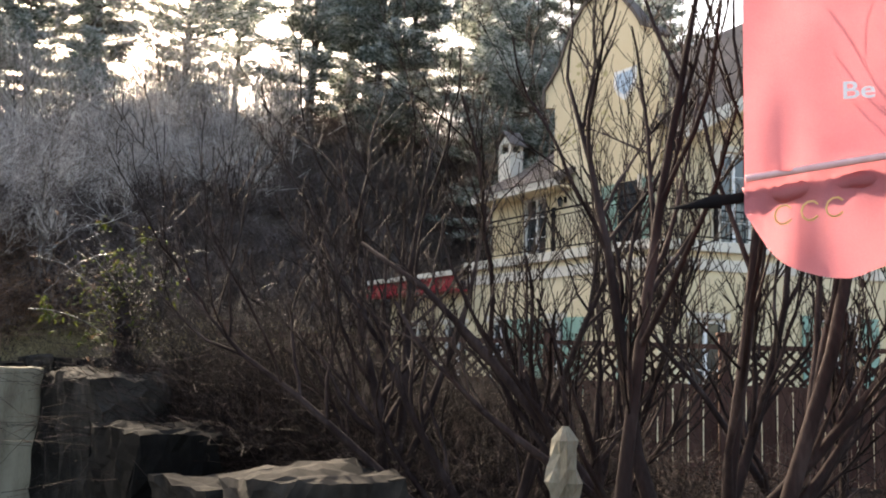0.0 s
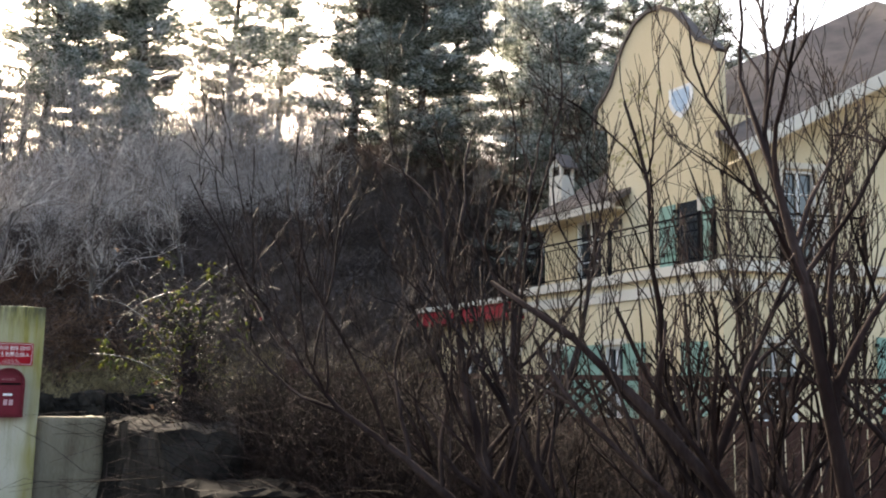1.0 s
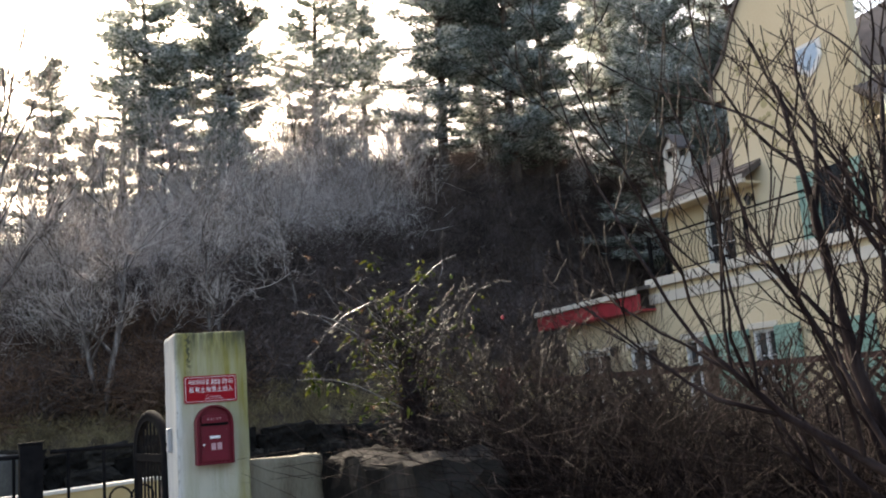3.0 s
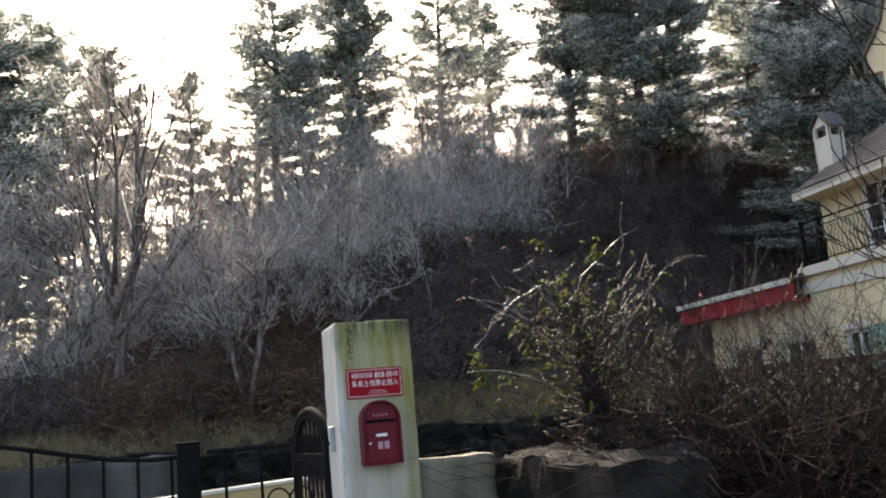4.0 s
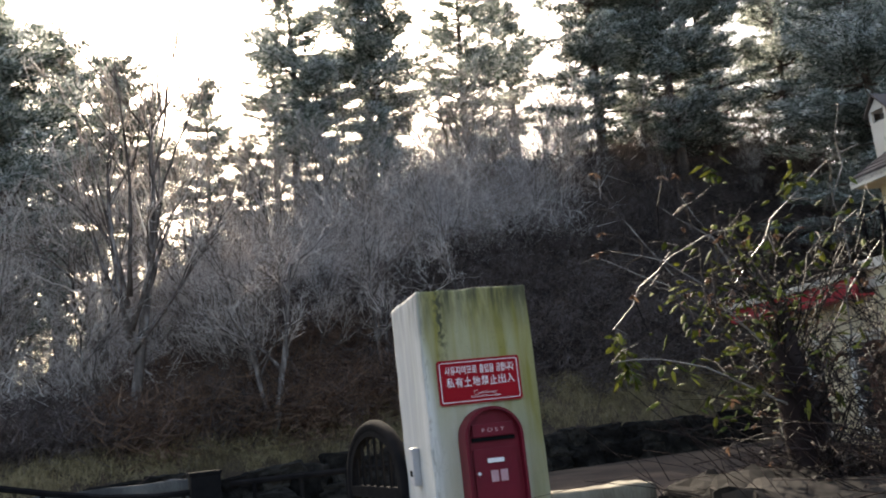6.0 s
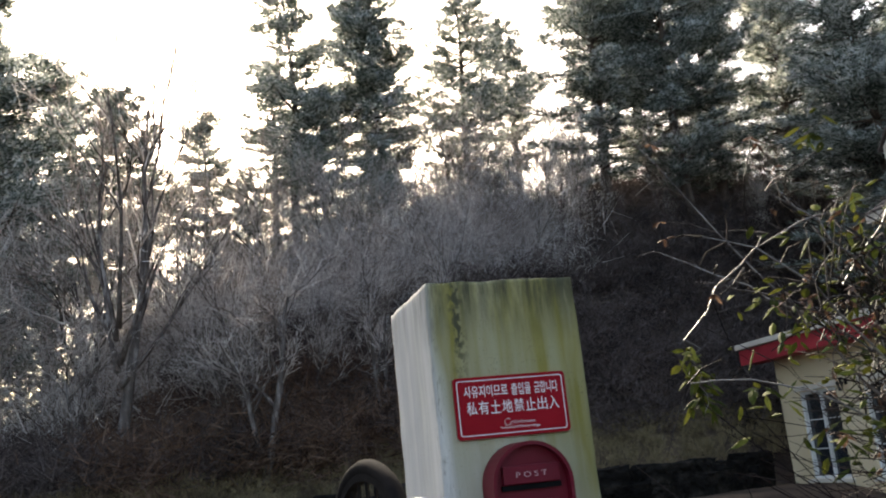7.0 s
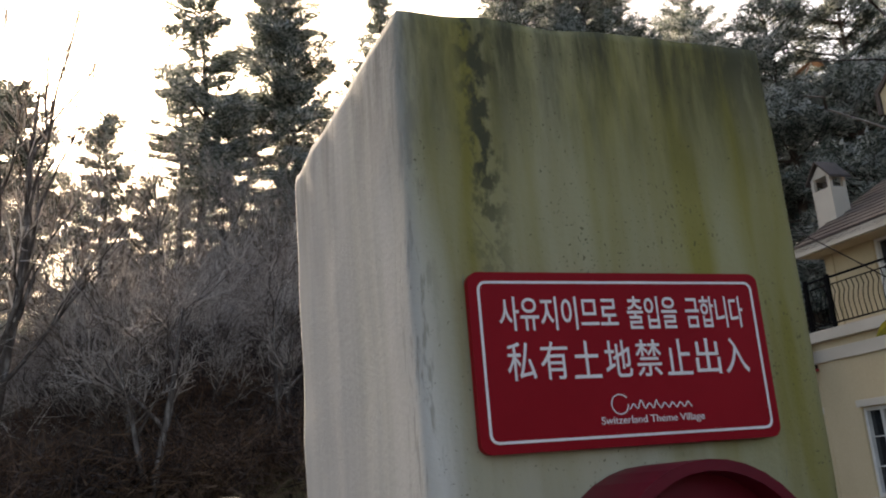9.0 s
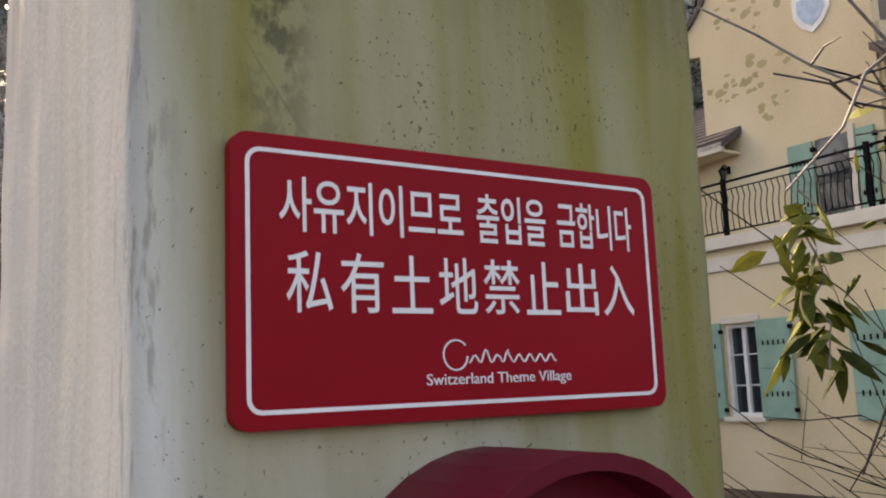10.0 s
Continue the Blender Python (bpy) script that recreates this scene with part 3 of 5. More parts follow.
def stained_stucco():
    """Whitewashed render, green with algae from the top and streaked by rain."""
    m = bpy.data.materials.new("algae_stained_stucco")
    m.use_nodes = True
    nt = m.node_tree
    N, Lk = nt.nodes.new, nt.links.new
    b = nt.nodes["Principled BSDF"]
    tc = N("ShaderNodeTexCoord")
    sep = N("ShaderNodeSeparateXYZ")
    Lk(tc.outputs["Object"], sep.inputs[0])

    def tex(scale, stretch=(1, 1, 1), detail=6, rough=0.6):
        mp, n = N("ShaderNodeMapping"), N("ShaderNodeTexNoise")
        mp.inputs["Scale"].default_value = stretch
        n.inputs["Scale"].default_value, n.inputs["Detail"].default_value, n.inputs["Roughness"].default_value = scale, detail, rough
        Lk(tc.outputs["Object"], mp.inputs["Vector"])
        Lk(mp.outputs["Vector"], n.inputs["Vector"])
        return n.outputs["Fac"]

    def calc(op, a, c, clamp=False):
        n = N("ShaderNodeMath")
        n.operation, n.use_clamp = op, clamp
        for k, val in enumerate((a, c)):
            if isinstance(val, (int, float)):
                n.inputs[k].default_value = val
            else:
                Lk(val, n.inputs[k])
        return n.outputs[0]

    def rng(val, a, c, lo=0.0, hi=1.0):
        n = N("ShaderNodeMapRange")
        n.inputs["From Min"].default_value, n.inputs["From Max"].default_value = a, c
        n.inputs["To Min"].default_value, n.inputs["To Max"].default_value = lo, hi
        Lk(val, n.inputs["Value"])
        return n.outputs[0]

    def blend(fac, a, c):
        n = N("ShaderNodeMix")
        n.data_type = "RGBA"
        Lk(fac, n.inputs["Factor"])
        for k, val in (("A", a), ("B", c)):
            if isinstance(val, tuple):
                [i for i in n.inputs if i.name == k and i.type == "RGBA"][0].default_value = (*val, 1)
            else:
                Lk(val, [i for i in n.inputs if i.name == k and i.type == "RGBA"][0])
        return [o for o in n.outputs if o.type == "RGBA"][0]

    base = blend(tex(3.0, (1, 1, 0.5)), (0.54, 0.525, 0.47), (0.68, 0.665, 0.62))
    streak = tex(9.0, (1, 1, 0.10), 4)
    # grey rain streaks all round
    base = blend(calc("MULTIPLY", rng(tex(16.0, (1, 1, 0.05), 4), 0.50, 0.68), 0.55), base, (0.30, 0.295, 0.26))
    base = blend(calc("MULTIPLY", rng(tex(5.0, (1, 1, 0.3), 6, 0.7), 0.52, 0.70), 0.4), base, (0.36, 0.35, 0.28))
    wide = tex(4.0, (1, 1, 0.22), 3)
    height = rng(sep.outputs["Z"], 1.50, 2.0)
    front = rng(sep.outputs["Y"], 0.06, 0.0)
    # algae lies thick on the shaded front, most of all on its damp side, and thin on the drier side
    damp = rng(sep.outputs["X"], 0.20, 0.42, 0.10, 0.62)
    dry = rng(sep.outputs["X"], 0.045, 0.0, 0.0, 0.8)
    alg = calc("ADD", calc("ADD", height, damp), calc("MULTIPLY", calc("ADD", calc("MULTIPLY", calc("SUBTRACT", wide, 0.5), 1.5), 0.26), 1.0))
    alg = calc("SUBTRACT", alg, dry, True)
    alg = calc("MULTIPLY", alg, calc("ADD", calc("MULTIPLY", front, 0.9), 0.10), True)
    alg = calc("MULTIPLY", alg, rng(streak, 0.36, 0.58, 0.7, 1.0), True)
    green = blend(tex(7.0, (1, 1, 0.4)), (0.165, 0.143, 0.026), (0.31, 0.28, 0.085))
    col = blend(alg, base, green)
    # pale runs where water washed the algae off
    runs = calc("MULTIPLY", rng(tex(9.0, (1, 1, 0.04), 2), 0.58, 0.68), rng(sep.outputs["Z"], 1.2, 2.1, 0.15, 0.42), True)
    col = blend(runs, col, (0.46, 0.46, 0.36))
    # black lichen under the coping and in vertical runs
    dark = calc("MULTIPLY", rng(tex(11.0, (1, 1, 0.16), 6, 0.7), 0.42, 0.58), rng(sep.outputs["Z"], 1.95, 2.12), True)
    col = blend(calc("MULTIPLY", dark, 0.92), col, (0.06, 0.06, 0.035))
    pits = rng(tex(110.0, (1, 1, 0.6), 2), 0.74, 0.78)
    run_x = rng(calc("ABSOLUTE", calc("SUBTRACT", sep.outputs["X"], 0.085), 0), 0.030, 0.006)
    lich = calc("MULTIPLY", calc("MULTIPLY", run_x, rng(sep.outputs["Z"], 1.80, 1.98), True), rng(tex(42.0, (1, 1, 0.7), 4), 0.47, 0.56), True)
    col = blend(lich, col, (0.07, 0.07, 0.04))
    col = blend(calc("MULTIPLY", pits, 0.75), col, (0.08, 0.075, 0.05))
    # crumbs of black lichen, thick where a slow noise gathers them, and flaking along the arris
    crowd = rng(tex(5.0, (1, 1, 0.6), 3), 0.46, 0.70, 0.0, 0.09)
    crumbs = calc("MULTIPLY", rng(calc("ADD", tex(290.0, (1, 1, 0.8), 2), crowd), 0.69, 0.73), calc("ADD", calc("MULTIPLY", front, 0.8), 0.12), True)
    col = blend(calc("MULTIPLY", crumbs, 0.8), col, (0.075, 0.07, 0.035))
    arris = calc("MULTIPLY", rng(sep.outputs["X"], 0.030, 0.004), rng(sep.outputs["Y"], 0.06, 0.01), True)
    flake = calc("MULTIPLY", arris, rng(tex(75.0, (1, 1, 0.22), 4), 0.52, 0.60), True)
    col = blend(calc("MULTIPLY", flake, 0.7), col, (0.20, 0.185, 0.14))
    dash = calc("MULTIPLY", rng(tex(85.0, (1, 1, 0.16), 3), 0.70, 0.74), 0.5)
    col = blend(dash, col, (0.17, 0.165, 0.15))
    cracks = N("ShaderNodeTexVoronoi")
    cracks.feature = "DISTANCE_TO_EDGE"
    cracks.inputs["Scale"].default_value = 4.5
    warp = N("ShaderNodeMapping")
    Lk(tc.outputs["Object"], warp.inputs["Vector"])
    Lk(warp.outputs["Vector"], cracks.inputs["Vector"])
    fine_crack = calc("MULTIPLY", rng(cracks.outputs["Distance"], 0.006, 0.0), rng(tex(2.3), 0.52, 0.62), True)
    col = blend(calc("MULTIPLY", fine_crack, 0.6), col, (0.14, 0.13, 0.08))
    # the left face is blended towards a cool grey in vertical streaks
    side = calc("MULTIPLY", rng(sep.outputs["X"], 0.012, 0.0), rng(tex(6.0, (1, 1, 0.15), 4), 0.30, 0.62, 0.35, 0.85), True)
    col = blend(side, col, (0.32, 0.33, 0.33))
    Lk(col, b.inputs["Base Color"])
    b.inputs["Roughness"].default_value = 0.9
    b.inputs["Specular IOR Level"].default_value = 0.25
    bp = N("ShaderNodeBump")
    bp.inputs["Strength"].default_value, bp.inputs["Distance"].default_value = 0.45, 0.0025
    grain = calc("ADD", tex(140.0, (1, 1, 1), 5), calc("MULTIPLY", tex(22.0), 0.9))
    Lk(calc("SUBTRACT", grain, calc("MULTIPLY", calc("ADD", calc("ADD", pits, lich), calc("ADD", crumbs, flake)), 0.8)), bp.inputs["Height"])
    Lk(bp.outputs["Normal"], b.inputs["Normal"])
    return m


M_STUCCO = stained_stucco()


def rough_block(name, w, d, h, mat, cell=0.03, rough=0.006, edge=0.014, seed=0.0, top_rough=0.0):
    """A rendered block with rounded, uneven arrises."""
    nx, ny, nz = max(2, round(w / cell)), max(2, round(d / cell)), max(2, round(h / cell))
    bm = bmesh.new()
    grid = {}

    def vert(i, j, k):
        key = (i, j, k)
        if key not in grid:
            p = Vector((w * i / nx, d * j / ny, h * k / nz))
            q = Vector((min(max(p.x, edge), w - edge), min(max(p.y, edge), d - edge), min(p.z, h - edge)))
            off = p - q
            if off.length > 1e-6:
                p = q + off.normalized() * min(off.length, edge)
            p += noise.noise_vector((p + Vector((seed, seed, seed))) * 9) * rough
            if k == nz and top_rough:
                p.z += top_rough * noise.noise((p.x * 14 + seed, p.y * 14, 0.0))
            grid[key] = bm.verts.new(p)
        return grid[key]

    for k in range(nz):
        for i in range(nx):
            bm.faces.new((vert(i, 0, k), vert(i + 1, 0, k), vert(i + 1, 0, k + 1), vert(i, 0, k + 1)))
            bm.faces.new((vert(i + 1, ny, k), vert(i, ny, k), vert(i, ny, k + 1), vert(i + 1, ny, k + 1)))
        for j in range(ny):
            bm.faces.new((vert(0, j + 1, k), vert(0, j, k), vert(0, j, k + 1), vert(0, j + 1, k + 1)))
            bm.faces.new((vert(nx, j, k), vert(nx, j + 1, k), vert(nx, j + 1, k + 1), vert(nx, j, k + 1)))
    for i in range(nx):
        for j in range(ny):
            bm.faces.new((vert(i, j, nz), vert(i + 1, j, nz), vert(i + 1, j + 1, nz), vert(i, j + 1, nz)))
    me = bpy.data.meshes.new(name)
    bm.to_mesh(me)
    bm.free()
    me.materials.append(mat)
    me.shade_smooth()
    return me


tagged(part("gate_pillar", rough_block("gate_pillar", PW, PDEPTH, PH, M_STUCCO, 0.012, 0.0035, 0.006, 2.0, 0.006), at=PILLAR),
       "whitewashed gate pillar stained green with algae", "gate pillar")


def rounded(w, h, r, n=5):
    pts = []
    for cx, cz, a0 in ((w - r, r, -90), (w - r, h - r, 0), (r, h - r, 90), (r, r, 180)):
        pts += [(cx + r * math.cos(radians(a0 + 90 * k / n)), cz + r * math.sin(radians(a0 + 90 * k / n))) for k in range(n + 1)]
    return pts


def plate(outline, y0, y1):
    n = len(outline)
    return Shape().add([(x, y0, z) for x, z in outline] + [(x, y1, z) for x, z in outline],
                       [tuple(range(n)), tuple(range(n, 2 * n))[::-1]] + [(k, (k + 1) % n, (k + 1) % n + n, k + n) for k in range(n)])


def ring(outer, inner, y0, y1):
    n = len(outer)
    v = [(x, y, z) for y in (y0, y1) for pts in (outer, inner) for x, z in pts]
    f = []
    for k in range(n):
        j = (k + 1) % n
        f += [(k, j, n + j, n + k), (2 * n + k, 2 * n + j, 3 * n + j, 3 * n + k), (k, j, 2 * n + j, 2 * n + k), (n + k, n + j, 3 * n + j, 3 * n + k)]
    return Shape().add(v, f)


SW, SH = 0.333, 0.171
sign = thing("sign", "red enamel notice plate with white border and lettering on the pillar", "sign", PILLAR @ pose(0.0515, -0.011, 1.6955))
part("plate", plate(rounded(SW, SH, 0.011), 0.0, 0.0085).mesh("plate", M_SIGN), sign)
inset = 0.0088
o_ring = [(x + inset, z + inset) for x, z in rounded(SW - 2 * inset, SH - 2 * inset, 0.009)]
i_ring = [(x + inset + 0.0026, z + inset + 0.0026) for x, z in rounded(SW - 2 * inset - 0.0052, SH - 2 * inset - 0.0052, 0.0068)]
part("border", ring(o_ring, i_ring, -0.0006, 0.0).mesh("border", M_LETTER), sign, "thin white border line")


def sign_row(name, body, u0, u1, v0, v1, gaps=None, **kw):
    part(name, letters(body, SW * (u1 - u0), SH * (v1 - v0), M_LETTER, **kw), sign, "white lettering", Matrix.Translation((SW * u0, 0, SH * (1 - v1))))


for word, u0, u1 in (("사유지이므로", 0.088, 0.474), ("출입을", 0.508, 0.682), ("금합니다", 0.714, 0.926)):
    sign_row("lettering", word, u0, u1, 0.142, 0.335, bold=0.008)
for k, ch in enumerate("私有土地禁止出入"):
    u = 0.100 + k * 0.1045
    sign_row("lettering", ch, u, u + 0.088, 0.400, 0.612, bold=0.004)
# maker's name as a plain flourish: one loop and a run of small waves
loop = [(SW * 0.445 + 0.010 * math.cos(a) * (1 - 0.1 * a / 6), SH * 0.235 + 0.0095 * math.sin(a)) for a in np.linspace(0.7, 6.2, 18)]
wave = [(SW * (0.475 + 0.215 * k / 60), SH * 0.205 + 0.0048 * (1 - math.cos(k * 2 * math.pi / 7.5)) / 2 * (1.7 if 6 < k < 16 or 20 < k < 27 else 1.0)) for k in range(61)]
for name, pts in (("name_loop", loop), ("name_wave", wave)):
    part("name_mark", Shape().tube([(x, -0.0002, z) for x, z in pts], [0.00075] * len(pts), 4).mesh(name, M_LETTER), sign, "white script-like flourish")
sign_row("lettering", "Switzerland Theme Village", 0.378, 0.728, 0.832, 0.886)


M_FADED = material("faded_pink_paint", [(0.40, 0.22, 0.24), (0.52, 0.31, 0.33)], 0.5, 20, bump=0)


def letter_box(at):
    """An arch-topped post box with hood rim, flap and keyhole."""
    w, h, d = 0.228, 0.365, 0.10
    box = thing("letter_box", "dark red arch-topped metal letter box fixed to the pillar", "letter box", at)

    def arch(inset, bottom=0.0, n=18, drop=0.0):
        r = w / 2 - inset
        c = h - w / 2 - drop
        return [(w / 2 - r, bottom), (w / 2 + r, bottom)] + [(w / 2 + r * math.cos(math.pi * k / n), c + r * math.sin(math.pi * k / n)) for k in range(n + 1)]

    part("body", plate(arch(0.006, 0.004), -d + 0.022, -0.001).mesh("body", M_MAILBOX), box)
    part("hood", ring(arch(0.0), arch(0.010, 0.010), -d - 0.008, -0.002).mesh("hood", M_MAILBOX), box, "rounded rim standing proud of the front")
    flap = part("flap", Shape().box((0.034, -d + 0.004, 0.254), (w - 0.034, -d + 0.016, 0.302)).mesh("flap", M_MAILBOX, bevel=0.002), box, "letter flap with raised letters")
    part("lettering", letters("P O S T", 0.088, 0.014, M_FADED, bold=0.0), flap, "pale raised letters", Matrix.Translation((0.07, -d + 0.0035, 0.271)))
    part("slot", Shape().box((0.03, -d + 0.012, 0.238), (w - 0.03, -d + 0.0215, 0.252)).mesh("slot", M_IRON), box)
    door = part("door", plate([(x + 0.03, z + 0.02) for x, z in rounded(w - 0.06, 0.19, 0.01)], -d + 0.012, -d + 0.0218).mesh("door", M_MAILBOX), box)
    part("name_card", Shape().box((0.082, -d + 0.009, 0.158), (0.146, -d + 0.0118, 0.174)).mesh("name_card", M_LETTER), door, "white card")
    part("keyhole", Shape().tube([(0.045, -d + 0.0118, 0.122), (0.045, -d + 0.005, 0.122)], [0.007, 0.006], 10).mesh("keyhole", M_LETTER), door, "round steel lock")
    # the number, as two plain bars
    for x in (0.090, 0.127):
        part("number_bar", Shape().box((x, -d + 0.010, 0.088), (x + 0.028, -d + 0.0118, 0.130)).mesh("number_bar", M_FADED), door, "pale bar")
    return box


letter_box(PILLAR @ pose(0.108, 0, 1.312))
bell = thing("door_bell", "small grey box on the side of the pillar", "door bell", PILLAR @ pose(-0.03, 0.22, 1.40))
part("case", Shape().box((0, 0, 0), (0.032, 0.07, 0.15)).mesh("case", material("grey_plastic", [(0.32, 0.32, 0.33), (0.42, 0.42, 0.43)], 0.5, 10, bump=0.05), bevel=0.008), bell)
part("button", Shape().tube([(0.0, 0.035, 0.05), (-0.006, 0.035, 0.05)], [0.012, 0.012], 10).mesh("button", M_IRON), bell)

# low rendered wall beside the pillar
tagged(part("low_wall", rough_block("low_wall", 0.53, 0.22, 1.305, M_CONCRETE, 0.04, 0.005, 0.02, 5.0, 0.012), at=PILLAR @ pose(PW + 0.004, 0.16, 0, 0, 0, 2)),
       "short rain-stained whitewashed wall beside the pillar", "low wall")

# ---- iron gate and fence ----
def iron_gate_leaf(at, width, h, rise, label):
    """Arched leaf: frame, bars, scrolls and a solid kick plate."""
    g = thing("garden_gate", label, "gate", at)
    n = 36
    arc = [(width / 2 - width / 2 * math.cos(math.pi * k / n), h + rise * math.sin(math.pi * k / n)) for k in range(n + 1)]
    fr = [(0, 0.08)] + arc + [(width, 0.08)]
    part("frame", Shape().tube([(x, 0, z) for x, z in fr], [0.03] * len(fr), 12).mesh("frame", M_IRON, smooth=True), g)
    for z in (0.12, 0.85, h - 0.05):
        part("rail", Shape().box((0.02, -0.018, z - 0.02), (width - 0.02, 0.018, z + 0.02)).mesh("rail", M_IRON), g)
    part("band", ring([(x, z) for x, z in arc] + [(width, h - 0.04), (0, h - 0.04)], [(width / 2 + (x - width / 2) * 0.86, h + (z - h) * 0.82) for x, z in arc] + [(width * 0.93, h - 0.02), (width * 0.07, h - 0.02)], -0.022, 0.022).mesh("band", M_IRON), g, "deep arched head plate")
    part("kick_plate", Shape().box((0.03, -0.004, 0.12), (width - 0.03, 0.004, 0.85)).mesh("kick_plate", M_IRON), g)
    for k in range(1, 8):
        x = width * k / 8
        top = h + rise * math.sin(math.acos(1 - 2 * k / 8)) - 0.04
        part("bar", Shape().tube([(x, 0, 0.85), (x, 0, top)], [0.009, 0.009], 6).mesh("bar", M_IRON), g)
    return g


gate_dir = math.degrees(math.atan2(0.788, -0.616))
iron_gate_leaf(pose(-4.44, 8.03, 0, 0, 0, gate_dir), 0.86, 1.40, 0.26, "black iron arched garden gate, standing open")


def iron_fence(p0, p1, drop, name, label, posts, heart=()):
    a, b = Vector((*p0, 0)), Vector((*p1, 0))
    L, d = (b - a).length, (b - a).normalized()
    f = thing(name, label, "fence", Matrix.Translation(a))

    def top(s):
        return 1.43 + drop(s / L)

    steps = [L * k / 16 for k in range(17)]
    part("top_rail", Shape().tube([d * s + Vector((0, 0, top(s))) for s in steps], [0.018] * 17, 6).mesh("top_rail", M_IRON), f)
    part("bottom_rail", Shape().tube([d * 0.0 + Vector((0, 0, 0.18)), d * L + Vector((0, 0, 0.18))], [0.016] * 2, 6).mesh("bottom_rail", M_IRON), f)
    for s in posts:
        p = part("post", Shape().box((-0.085, -0.085, 0), (0.085, 0.085, 1.5)).mesh("post", M_IRON, bevel=0.008), f, at=Matrix.Translation(d * s) @ Matrix.Rotation(math.atan2(d.y, d.x), 4, "Z"))
        part("post_cap", Shape().box((-0.092, -0.092, 1.5), (0.092, 0.092, 1.52)).mesh("post_cap", M_IRON, bevel=0.004), p)
    n = int(L / 0.235)
    for k in range(n):
        s = L * (k + 0.5) / n
        part("bar", Shape().tube([d * s + Vector((0, 0, 0.06)), d * s + Vector((0, 0, top(s)))], [0.013] * 2, 6).mesh("bar", M_IRON), f)
    for s, z in heart:
        for sgn in (-1, 1):
            pts = []
            for k in range(15):
                ang = radians(-90 + 24 * k)
                r = 0.12 * (1 - 0.045 * k)
                pts.append(d * (s + sgn * (0.10 - r * math.cos(radians(24 * k)) * 0.9)) + Vector((0, 0, z + r * math.sin(radians(24 * k)) + 0.02)))
            part("scroll", Shape().tube(pts, [0.009] * 15, 5).mesh("scroll", M_IRON), f, "curled iron scroll")
    return f


iron_fence((-6.04, 9.05), (-9.6, 6.4), lambda q: 0.34 * math.sin(math.pi * min(max((q - 0.08) / 0.95, 0), 1)) ** 1.3 - 0.02, "drive_gate", "black iron drive gate with a swept top rail", (0.0,))
iron_fence((-5.92, 9.13), (-4.72, 9.78), lambda q: 0.0, "iron_fence", "black iron fence panel with a heart-shaped scroll", (), ((0.62, 0.98),))

# yellow garden wall across the drive
def garden_wall(p0, p1, z, label):
    a, b = Vector((*p0, 0)), Vector((*p1, 0))
    L = (b - a).length
    m = Matrix.Translation(a) @ Matrix.Rotation(math.atan2((b - a).y, (b - a).x), 4, "Z")
    w = thing("garden_wall", label, "wall", m)
    part("wall", Shape().box((0, 0, 0), (L, 0.2, z)).mesh("wall", M_YELLOWWALL, bevel=0.01), w)
    part("coping", Shape().box((-0.03, -0.04, z), (L + 0.03, 0.24, z + 0.06)).mesh("coping", M_TRIM, bevel=0.012), w, "pale coping")


garden_wall((-12.3, 11.0), (-9.2, 18.3), 0.6, "low yellow rendered garden wall with pale coping")

tagged(part("concrete_wall", rough_block("concrete_wall", 7.4, 0.3, 1.2, M_OLDCONCRETE, 0.2, 0.02, 0.03, 9.0, 0.05), at=pose(-18.4, 15.6, 0, 0, 0, 38.5)),
       "long low grey concrete wall beyond the drive gate", "wall")

# ---- wooden lattice fence in the garden ----
def lattice_fence(p0, p1):
    a, b = Vector((*p0, 0)), Vector((*p1, 0))
    d = (b - a).normalized()
    rot = Matrix.Rotation(math.atan2(d.y, d.x), 4, "Z")
    L = (b - a).length
    n = round(L / 1.8)
    bay = L / n
    z0, z1 = 1.30, 1.70
    pitch = 0.128
    slat_len = (z1 - z0 - 0.06) * math.sqrt(2)
    slat = {sg: Shape().box((-slat_len / 2, -0.006 + sg * 0.007, -0.016), (slat_len / 2, 0.006 + sg * 0.007, 0.016)).mesh("lattice_slat", M_LATTICE) for sg in (-1, 1)}
    board = Shape().box((0.004, -0.012, 0.1), (0.136, 0.012, z0 - 0.02)).mesh("board", M_FENCE)
    for k in range(n):
        f = thing("lattice_fence", "dark brown wooden fence panel with diagonal lattice on top", "fence", Matrix.Translation(a + d * bay * k) @ rot, "garden fence panels")
        p = part("post", Shape().box((-0.055, -0.055, 0), (0.055, 0.055, z1 + 0.10)).mesh("post", M_FENCE, bevel=0.006), f)
        part("post_cap", Shape().box((-0.075, -0.075, z1 + 0.10), (0.075, 0.075, z1 + 0.135)).mesh("post_cap", M_FENCE, bevel=0.01), p)
        for z in (z0 - 0.02, z1 - 0.03):
            part("rail", Shape().box((0.055, -0.025, z), (bay - 0.055, 0.025, z + 0.05)).mesh("rail", M_FENCE), f)
        x = 0.055 + 0.17
        while x < bay - 0.2:
            for sg in (-1, 1):
                part("lattice_slat", slat[sg], f, at=Matrix.Translation((x, 0, (z0 + z1) / 2 + 0.0)) @ Matrix.Rotation(radians(45 * sg), 4, "Y"))
            x += pitch
        m = int((bay - 0.11) / 0.14)
        for j in range(m):
            part("board", board, f, at=Matrix.Translation((0.055 + j * (bay - 0.11) / m, 0, 0)))


lattice_fence((-2.25, 9.95), (9.5, 8.0))

